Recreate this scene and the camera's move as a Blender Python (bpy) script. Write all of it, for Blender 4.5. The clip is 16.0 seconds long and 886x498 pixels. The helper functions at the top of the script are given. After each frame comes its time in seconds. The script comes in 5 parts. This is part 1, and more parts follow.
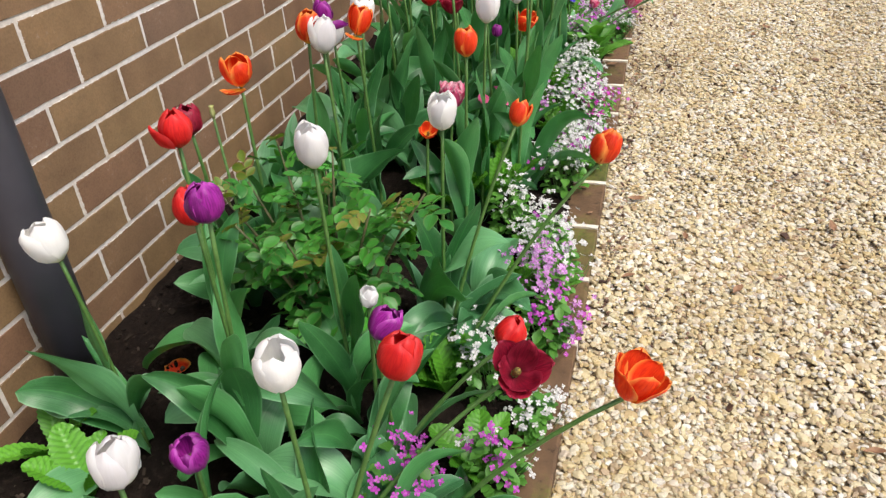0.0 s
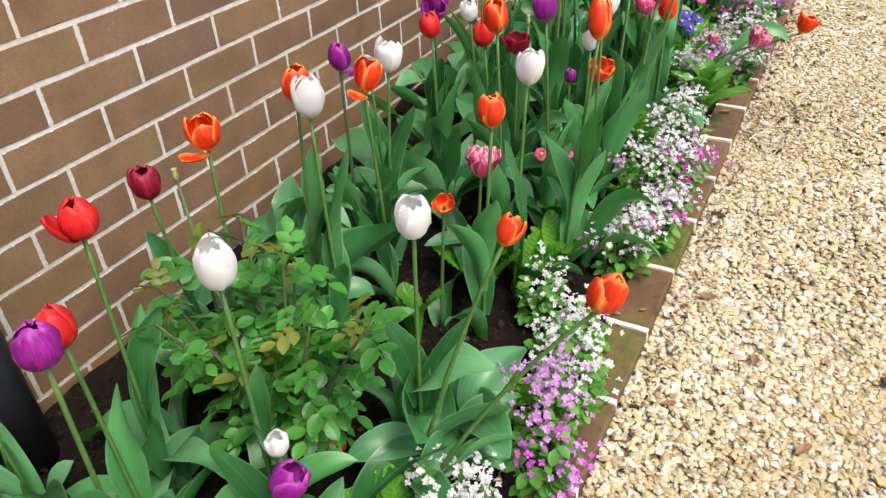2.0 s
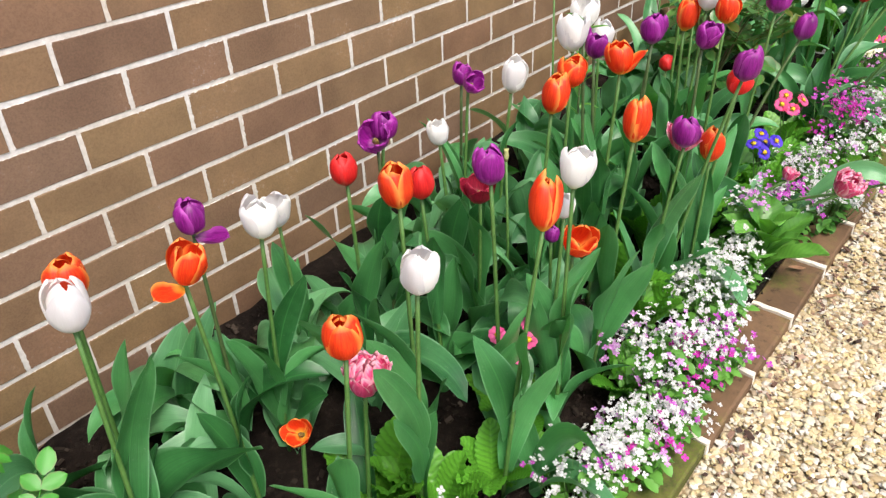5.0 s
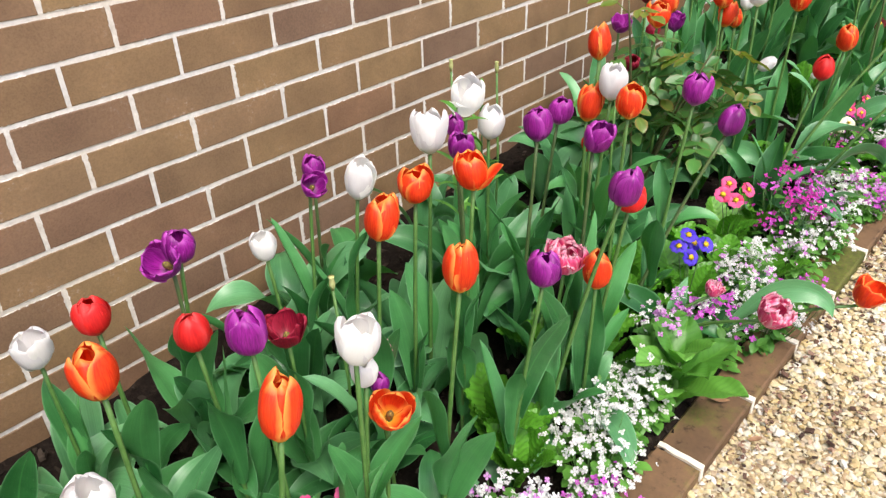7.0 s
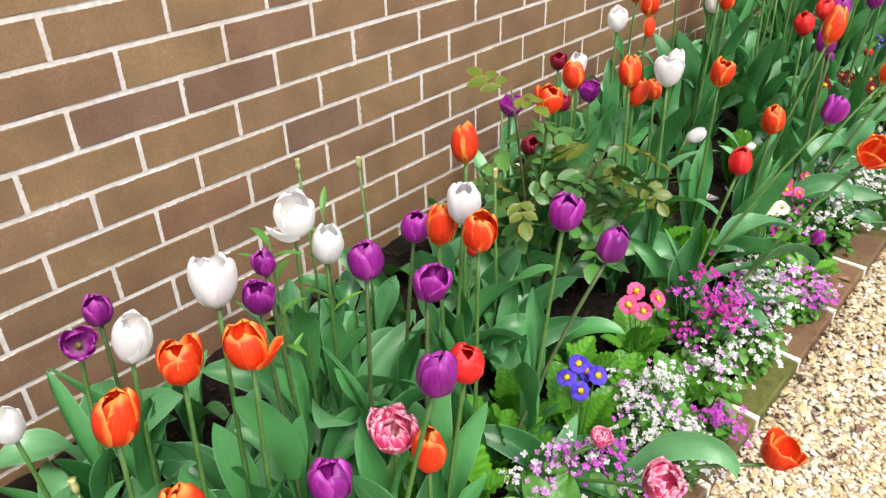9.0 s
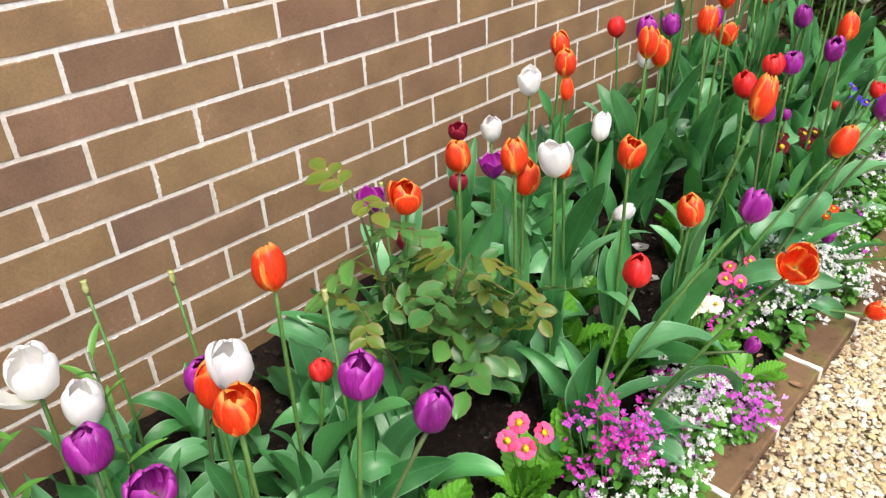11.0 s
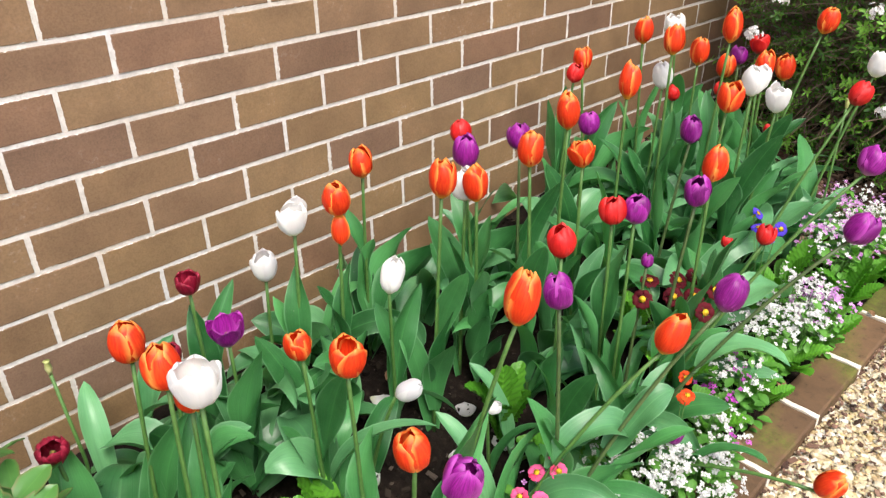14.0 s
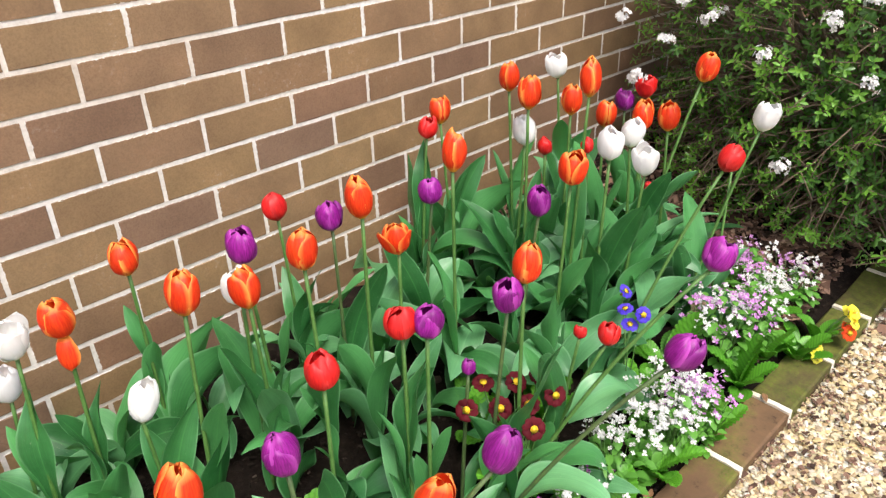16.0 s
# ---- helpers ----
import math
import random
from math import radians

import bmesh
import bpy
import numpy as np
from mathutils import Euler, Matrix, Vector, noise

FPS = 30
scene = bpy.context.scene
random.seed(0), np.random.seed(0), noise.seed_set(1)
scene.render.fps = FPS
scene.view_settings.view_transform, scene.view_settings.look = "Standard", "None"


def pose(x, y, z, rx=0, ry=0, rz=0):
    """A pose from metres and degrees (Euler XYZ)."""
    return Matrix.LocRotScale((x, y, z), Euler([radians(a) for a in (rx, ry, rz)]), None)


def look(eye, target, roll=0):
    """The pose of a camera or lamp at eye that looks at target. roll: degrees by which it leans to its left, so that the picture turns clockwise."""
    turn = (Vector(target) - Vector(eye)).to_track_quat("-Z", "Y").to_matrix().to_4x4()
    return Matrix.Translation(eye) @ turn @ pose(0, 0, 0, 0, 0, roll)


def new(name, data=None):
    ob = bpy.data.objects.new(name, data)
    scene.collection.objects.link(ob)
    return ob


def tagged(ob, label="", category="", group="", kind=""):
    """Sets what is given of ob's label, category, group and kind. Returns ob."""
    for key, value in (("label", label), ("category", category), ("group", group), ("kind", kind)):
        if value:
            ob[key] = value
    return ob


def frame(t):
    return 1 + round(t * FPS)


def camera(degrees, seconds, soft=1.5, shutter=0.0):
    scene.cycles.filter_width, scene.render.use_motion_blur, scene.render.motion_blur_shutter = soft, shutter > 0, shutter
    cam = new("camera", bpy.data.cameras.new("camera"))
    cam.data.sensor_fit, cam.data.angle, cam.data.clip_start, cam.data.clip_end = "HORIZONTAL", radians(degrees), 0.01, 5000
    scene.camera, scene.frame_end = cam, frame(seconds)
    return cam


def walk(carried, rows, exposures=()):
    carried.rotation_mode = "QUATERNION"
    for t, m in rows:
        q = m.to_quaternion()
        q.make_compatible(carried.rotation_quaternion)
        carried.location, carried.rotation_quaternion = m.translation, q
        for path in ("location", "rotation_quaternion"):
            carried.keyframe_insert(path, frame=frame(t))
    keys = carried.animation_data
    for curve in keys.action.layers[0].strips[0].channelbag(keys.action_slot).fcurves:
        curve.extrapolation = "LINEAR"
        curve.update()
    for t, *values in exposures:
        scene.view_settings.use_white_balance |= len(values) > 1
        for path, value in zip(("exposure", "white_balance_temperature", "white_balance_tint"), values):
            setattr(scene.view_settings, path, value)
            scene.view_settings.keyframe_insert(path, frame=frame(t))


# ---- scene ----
# ---- camera and its way ----
cam = camera(61.77, 16.0, soft=1.34)
PATH = [
    (0, (-1.2822, -1.1731, 1.2084), (-0.4759, -0.9287, 0.6696), -3.890),
    (0.5, (-1.1877, -1.2854, 1.2178), (-0.4241, -0.9465, 0.6681), -5.186),
    (1, (-1.0769, -1.3046, 1.2310), (-0.3265, -0.9388, 0.6804), -3.788),
    (1.5, (-0.9257, -1.3000, 1.2586), (-0.1838, -0.9132, 0.7109), -2.845),
    (2, (-0.8141, -1.3309, 1.2697), (-0.0943, -0.9206, 0.7098), -3.405),
    (2.5, (-0.6980, -1.4077, 1.2746), (-0.0114, -0.9417, 0.7166), -1.760),
    (3, (-0.6326, -1.4521, 1.2934), (0.0188, -0.9335, 0.7397), -1.328),
    (3.5, (-0.5241, -1.4352, 1.2972), (0.1222, -0.9027, 0.7507), -1.652),
    (4, (-0.3434, -1.3858, 1.3127), (0.3125, -0.8535, 0.7776), -1.375),
    (4.2, (-0.2906, -1.3765, 1.3142), (0.3644, -0.8470, 0.7750), -1.959),
    (6.3, (0.2724, -1.4033, 1.3605), (0.8888, -0.8209, 0.8305), -1.997),
    (6.5, (0.3129, -1.3940, 1.3678), (0.9392, -0.8257, 0.8340), -1.171),
    (7, (0.4615, -1.4312, 1.3686), (1.0782, -0.8504, 0.8374), -1.699),
    (7.5, (0.6145, -1.4987, 1.3876), (1.2016, -0.8922, 0.8513), -1.946),
    (8, (0.7199, -1.5025, 1.4058), (1.2903, -0.8835, 0.8660), -2.953),
    (8.5, (0.8354, -1.4566, 1.4162), (1.4159, -0.8389, 0.8858), -2.484),
    (9, (0.9360, -1.4127, 1.4299), (1.5652, -0.8343, 0.9107), -1.514),
    (9.2, (0.9758, -1.4101, 1.4290), (1.6137, -0.8400, 0.9112), -0.737),
    (11.3, (1.5078, -1.4407, 1.4615), (2.1216, -0.8313, 0.9598), -2.973),
    (11.5, (1.5515, -1.4282, 1.4627), (2.1833, -0.8377, 0.9605), -2.453),
    (12, (1.6554, -1.4359, 1.4630), (2.3139, -0.8776, 0.9584), -1.655),
    (12.5, (1.8120, -1.4862, 1.4846), (2.4579, -0.9044, 0.9902), -0.339),
    (13, (1.9573, -1.5354, 1.5132), (2.5803, -0.9255, 1.0234), -0.461),
    (13.5, (2.0714, -1.5223, 1.5052), (2.6825, -0.8962, 1.0207), -1.561),
    (14, (2.2302, -1.4830, 1.5247), (2.8321, -0.8477, 1.0408), -0.802),
    (14.5, (2.3299, -1.4614, 1.5338), (2.9342, -0.8306, 1.0472), -1.238),
    (15, (2.4767, -1.4914, 1.5451), (3.0751, -0.8580, 1.0544), -0.369),
    (15.5, (2.6264, -1.5398, 1.5712), (3.2202, -0.9034, 1.0789), -0.470),
    (16, (2.7582, -1.5401, 1.5756), (3.3600, -0.9063, 1.0896), -1.620),
]
walk(cam, [(t, look(eye, target, roll)) for t, eye, target, roll in PATH], [(0, 0.37), (1.5, 0.47), (3.5, 0.67), (9, 0.73), (16, 0.82)])

# ---- light: bright, lightly overcast day ----
SUN_HEIGHT, SUN_TURN = 58.0, 205.0
world = bpy.data.worlds.new("overcast_sky")
scene.world = world
world.use_nodes = True
wn = world.node_tree
sky = wn.nodes.new("ShaderNodeTexSky")
sky.sky_type = "NISHITA"
sky.sun_disc = False
sky.sun_elevation = radians(SUN_HEIGHT)
sky.sun_rotation = radians(SUN_TURN)
sky.air_density, sky.dust_density, sky.ozone_density = 1.0, 4.0, 1.0
wn.links.new(sky.outputs[0], wn.nodes["Background"].inputs[0])
wn.nodes["Background"].inputs[1].default_value = 0.15
sun_data = bpy.data.lights.new("sun", "SUN")
sun_data.energy, sun_data.angle, sun_data.color = 2.3, radians(24), (1.0, 0.95, 0.88)
sun = new("sun", sun_data)
a, e = radians(SUN_TURN), radians(SUN_HEIGHT)
sun.matrix_world = look((2 + 10 * math.sin(a) * math.cos(e), 10 * math.cos(a) * math.cos(e), 10 * math.sin(e)), (2, 0, 0))

# ---- lie of the land: the border climbs gently along the wall ----
SLOPE = 0.068


def edge_top(x):
    return 0.022 + SLOPE * x


def edge_y(x):
    return -1.068 - 0.0110 * x


def soil(x, y):
    """Height of the bed's soil: level with the edging in front, banked up against the wall."""
    k = min(max((y + 1.0) / 1.0, 0.0), 1.0)
    return edge_top(x) - 0.012 + 0.135 * k ** 0.8


# ---- materials ----
def material(name):
    m = bpy.data.materials.new(name)
    m.use_nodes = True
    nt = m.node_tree
    b = nt.nodes["Principled BSDF"]
    return m, nt, b, nt.nodes["Material Output"]


def node(nt, kind, **inputs):
    n = nt.nodes.new("ShaderNode" + kind)
    for key, v in inputs.items():
        n.inputs[key.replace("_", " ")].default_value = v
    return n


def ramp(nt, source, stops, mode="LINEAR"):
    r = nt.nodes.new("ShaderNodeValToRGB")
    r.color_ramp.interpolation = mode
    els = r.color_ramp.elements
    while len(els) < len(stops):
        els.new(0.5)
    for el, (p, c) in zip(els, stops):
        el.position = p
        el.color = (*c, 1.0) if len(c) == 3 else c
    nt.links.new(source, r.inputs[0])
    return r.outputs[0]


def mix(nt, kind, fac, c1, c2):
    n = nt.nodes.new("ShaderNodeMix")
    n.data_type, n.blend_type = "RGBA", kind
    for i, v in ((0, fac), (6, c1), (7, c2)):
        if isinstance(v, bpy.types.NodeSocket):
            nt.links.new(v, n.inputs[i])
        else:
            n.inputs[i].default_value = (*v, 1.0) if isinstance(v, tuple) and len(v) == 3 else v
    return n.outputs[2]


def noise_tex(nt, scale, detail=4.0, rough=0.55, coord="Object", stretch=None, distort=0.0):
    tc = nt.nodes.new("ShaderNodeTexCoord")
    src = tc.outputs[coord]
    if stretch:
        mp = nt.nodes.new("ShaderNodeMapping")
        mp.inputs["Scale"].default_value = stretch
        nt.links.new(src, mp.inputs[0])
        src = mp.outputs[0]
    n = node(nt, "TexNoise", Scale=scale, Detail=detail, Roughness=rough, Distortion=distort)
    nt.links.new(src, n.inputs["Vector"])
    return n.outputs["Fac"]


def bump(nt, b, height, strength, dist):
    n = node(nt, "Bump", Strength=strength, Distance=dist)
    nt.links.new(height, n.inputs["Height"])
    nt.links.new(n.outputs[0], b.inputs["Normal"])
    return n


def translucent(nt, b, out, colour, amount):
    """Lets some light through a thin leaf or petal."""
    t = nt.nodes.new("ShaderNodeBsdfTranslucent")
    if isinstance(colour, bpy.types.NodeSocket):
        nt.links.new(colour, t.inputs[0])
    else:
        t.inputs[0].default_value = (*colour, 1)
    mx = nt.nodes.new("ShaderNodeMixShader")
    mx.inputs[0].default_value = amount
    nt.links.new(b.outputs[0], mx.inputs[1])
    nt.links.new(t.outputs[0], mx.inputs[2])
    nt.links.new(mx.outputs[0], out.inputs[0])


def link(nt, a, b):
    nt.links.new(a, b)


def calc(nt, op, a, b=None, c=None):
    n = nt.nodes.new("ShaderNodeMath")
    n.operation = op
    for k, v in enumerate((a, b, c)):
        if isinstance(v, bpy.types.NodeSocket):
            nt.links.new(v, n.inputs[k])
        elif v is not None:
            n.inputs[k].default_value = v
    return n.outputs[0]


PITCH_X, PITCH_Z, ROW_TOP = 0.24, 0.0871, 0.95


def brick_material(name, stops, island=False):
    """Fired brick, each of its own shade, with pale bloom in patches and mortar smeared unevenly over its arrises."""
    m, nt, b, out = material(name)
    if island:
        rnd = nt.nodes.new("ShaderNodeNewGeometry").outputs["Random Per Island"]
    else:
        rnd = nt.nodes.new("ShaderNodeObjectInfo").outputs["Random"]
    pos = nt.nodes.new("ShaderNodeNewGeometry").outputs["Position"]
    tex = []
    for sc, dt, ro in ((7.0, 4.0, 0.5), (260.0, 3.0, 0.6), (95.0, 5.0, 0.7), (2.6, 2.0, 0.5)):
        n = node(nt, "TexNoise", Scale=sc, Detail=dt, Roughness=ro)
        link(nt, pos, n.inputs["Vector"])
        tex.append(n.outputs["Fac"])
    col = ramp(nt, rnd, stops)
    col = mix(nt, "MULTIPLY", 1.0, col, ramp(nt, tex[0], [(0.3, (0.80, 0.78, 0.79)), (0.5, (1, 1, 1)), (0.72, (1.18, 1.15, 1.12))]))
    col = mix(nt, "MULTIPLY", 0.9, col, ramp(nt, tex[1], [(0.3, (0.80, 0.80, 0.80)), (0.62, (1.08, 1.08, 1.08))]))
    bloom = calc(nt, "MULTIPLY", ramp(nt, tex[2], [(0.56, (0, 0, 0)), (0.70, (1, 1, 1))]), ramp(nt, tex[0], [(0.54, (0, 0, 0)), (0.70, (0.45, 0.45, 0.45))]))
    col = mix(nt, "MIX", bloom, col, (0.50, 0.44, 0.42))
    sx = nt.nodes.new("ShaderNodeSeparateXYZ")
    link(nt, pos, sx.inputs[0])
    down = calc(nt, "DIVIDE", calc(nt, "SUBTRACT", ROW_TOP, sx.outputs[2]), PITCH_Z)
    row = calc(nt, "FLOOR", down)
    zf = calc(nt, "FRACT", down)
    xf = calc(nt, "FRACT", calc(nt, "MULTIPLY_ADD", row, 0.5, calc(nt, "DIVIDE", sx.outputs[0], PITCH_X)))
    dz = calc(nt, "MULTIPLY", calc(nt, "MINIMUM", zf, calc(nt, "SUBTRACT", 1.0, zf)), PITCH_Z)
    dx = calc(nt, "MULTIPLY", calc(nt, "MINIMUM", xf, calc(nt, "SUBTRACT", 1.0, xf)), PITCH_X)
    edge = calc(nt, "MINIMUM", dx, dz)
    reach = calc(nt, "MULTIPLY_ADD", tex[2], 0.0105, calc(nt, "MULTIPLY_ADD", tex[0], 0.007, -0.0040))
    smear = calc(nt, "GREATER_THAN", reach, edge)
    col = mix(nt, "MIX", smear, col, ramp(nt, tex[2], [(0.3, (0.41, 0.375, 0.335)), (0.7, (0.68, 0.655, 0.62))]))
    link(nt, col, b.inputs["Base Color"])
    b.inputs["Roughness"].default_value = 0.62
    b.inputs["Specular IOR Level"].default_value = 0.35
    bump(nt, b, calc(nt, "MULTIPLY_ADD", smear, 0.5, tex[1]), 0.30, 0.002)
    return m


BRICK_STOPS = [(0.0, (0.182, 0.108, 0.061)), (0.2, (0.220, 0.139, 0.068)), (0.42, (0.195, 0.116, 0.068)), (0.58, (0.226, 0.146, 0.072)),
               (0.72, (0.165, 0.096, 0.060)), (0.86, (0.180, 0.112, 0.074)), (1.0, (0.203, 0.112, 0.065))]
M_BRICK = brick_material("brown_brick", BRICK_STOPS)
M_BRICK_JOINED = brick_material("brown_brick_joined", BRICK_STOPS, True)


def weathered(name, c1, c2, moss):
    """Old edging brick: dark pits, pale scuffs and moss that grows in patches."""
    m, nt, b, out = material(name)
    inf = nt.nodes.new("ShaderNodeObjectInfo").outputs["Random"]
    pos = nt.nodes.new("ShaderNodeNewGeometry").outputs["Position"]
    tex = []
    for sc, dt in ((6.0, 5.0), (38.0, 6.0), (170.0, 4.0)):
        n = node(nt, "TexNoise", Scale=sc, Detail=dt, Roughness=0.65)
        link(nt, pos, n.inputs["Vector"])
        tex.append(n.outputs["Fac"])
    col = ramp(nt, inf, [(0.0, c1), (1.0, c2)])
    col = mix(nt, "MULTIPLY", 1.0, col, ramp(nt, tex[0], [(0.3, (0.62, 0.62, 0.62)), (0.7, (1.25, 1.22, 1.18))]))
    col = mix(nt, "MULTIPLY", 0.9, col, ramp(nt, tex[1], [(0.30, (0.35, 0.33, 0.30)), (0.42, (0.95, 0.95, 0.95)), (0.7, (1.15, 1.12, 1.1))]))
    grow = ramp(nt, tex[0], [(0.62 - moss * 0.40, (0, 0, 0)), (0.80 - moss * 0.40, (1, 1, 1))])
    grow = mix(nt, "MULTIPLY", 1.0, grow, ramp(nt, tex[2], [(0.3, (0.3, 0.3, 0.3)), (0.6, (1, 1, 1))]))
    col = mix(nt, "MIX", grow, col, ramp(nt, tex[1], [(0.3, (0.045, 0.060, 0.010)), (0.7, (0.13, 0.15, 0.022))]))
    link(nt, col, b.inputs["Base Color"])
    b.inputs["Roughness"].default_value = 0.75
    b.inputs["Specular IOR Level"].default_value = 0.3
    bump(nt, b, tex[1], 0.7, 0.004)
    return m


M_EDGE = weathered("edging_brick", (0.125, 0.074, 0.040), (0.175, 0.104, 0.056), 0.28)
M_EDGE_MOSS = weathered("mossy_edging_brick", (0.095, 0.064, 0.036), (0.115, 0.076, 0.042), 0.86)


def mortar_material(name, c1, c2):
    m, nt, b, out = material(name)
    n = noise_tex(nt, 60, 6, 0.7)
    big = noise_tex(nt, 3.0, 3, 0.5)
    col = ramp(nt, n, [(0.25, c1), (0.7, c2)])
    col = mix(nt, "MULTIPLY", 0.6, col, ramp(nt, big, [(0.32, (0.80, 0.68, 0.52)), (0.50, (0.97, 0.91, 0.82)), (0.66, (1, 1, 1))]))
    link(nt, col, b.inputs["Base Color"])
    b.inputs["Roughness"].default_value = 0.95
    bump(nt, b, n, 0.6, 0.004)
    return m


M_MORTAR = mortar_material("cream_mortar", (0.43, 0.405, 0.39), (0.70, 0.685, 0.68))
M_MORTAR_WHITE = mortar_material("white_mortar", (0.62, 0.58, 0.50), (0.86, 0.83, 0.76))

# soil: nearly black, crumbly
M_SOIL, nt, b, out = material("dark_soil")
n1, n2 = noise_tex(nt, 55, 8, 0.7), noise_tex(nt, 7, 4, 0.6)
col = ramp(nt, n1, [(0.3, (0.006, 0.004, 0.003)), (0.55, (0.014, 0.010, 0.008)), (0.72, (0.035, 0.026, 0.020)), (0.82, (0.12, 0.09, 0.07))])
col = mix(nt, "MULTIPLY", 0.7, col, ramp(nt, n2, [(0.35, (0.7, 0.7, 0.7)), (0.7, (1.4, 1.3, 1.2))]))
link(nt, col, b.inputs["Base Color"])
b.inputs["Roughness"].default_value = 0.95
b.inputs["Specular IOR Level"].default_value = 0.12
bump(nt, b, n1, 1.0, 0.012)

M_CRUMB, nt, b, out = material("soil_crumb")
rnd = nt.nodes.new("ShaderNodeNewGeometry").outputs["Random Per Island"]
link(nt, ramp(nt, rnd, [(0.0, (0.006, 0.004, 0.003)), (0.6, (0.016, 0.012, 0.009)), (0.9, (0.035, 0.026, 0.020)), (1.0, (0.11, 0.085, 0.068))]), b.inputs["Base Color"])
b.inputs["Roughness"].default_value = 0.95
b.inputs["Specular IOR Level"].default_value = 0.15

# gravel
PEBBLE_STOPS = [(0.0, (0.66, 0.63, 0.51)), (0.14, (0.57, 0.48, 0.26)), (0.28, (0.72, 0.71, 0.64)), (0.40, (0.54, 0.42, 0.20)), (0.52, (0.64, 0.57, 0.38)),
                (0.62, (0.46, 0.35, 0.18)), (0.74, (0.74, 0.74, 0.71)), (0.86, (0.38, 0.27, 0.15)), (0.94, (0.62, 0.53, 0.33)), (1.0, (0.28, 0.20, 0.13))]
M_PEBBLE, nt, b, out = material("river_pebble")
rnd = nt.nodes.new("ShaderNodeNewGeometry").outputs["Random Per Island"]
col = ramp(nt, rnd, PEBBLE_STOPS)
n1, n2 = noise_tex(nt, 260, 3, 0.6), noise_tex(nt, 2.2, 4, 0.6)
col = mix(nt, "MULTIPLY", 0.5, col, ramp(nt, n1, [(0.3, (0.75, 0.68, 0.58)), (0.6, (1.05, 1.05, 1.05))]))
col = mix(nt, "MULTIPLY", 0.8, col, ramp(nt, n2, [(0.32, (0.70, 0.64, 0.52)), (0.5, (0.87, 0.85, 0.81)), (0.7, (0.95, 0.94, 0.93))]))
link(nt, col, b.inputs["Base Color"])
b.inputs["Roughness"].default_value = 0.5

M_GROUND, nt, b, out = material("gravel_ground")
tc = nt.nodes.new("ShaderNodeTexCoord")
v = node(nt, "TexVoronoi", Scale=95.0)
link(nt, tc.outputs["Object"], v.inputs["Vector"])
col = ramp(nt, v.outputs["Color"], [(0.2, (0.50, 0.38, 0.22)), (0.5, (0.62, 0.52, 0.34)), (0.8, (0.70, 0.62, 0.5))])
# shade of the gaps between stones, painted in as darker cell borders
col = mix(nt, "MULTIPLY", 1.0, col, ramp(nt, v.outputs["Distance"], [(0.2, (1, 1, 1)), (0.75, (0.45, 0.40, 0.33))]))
link(nt, col, b.inputs["Base Color"])
b.inputs["Roughness"].default_value = 0.8
bump(nt, b, v.outputs["Distance"], 0.8, 0.01).invert = True


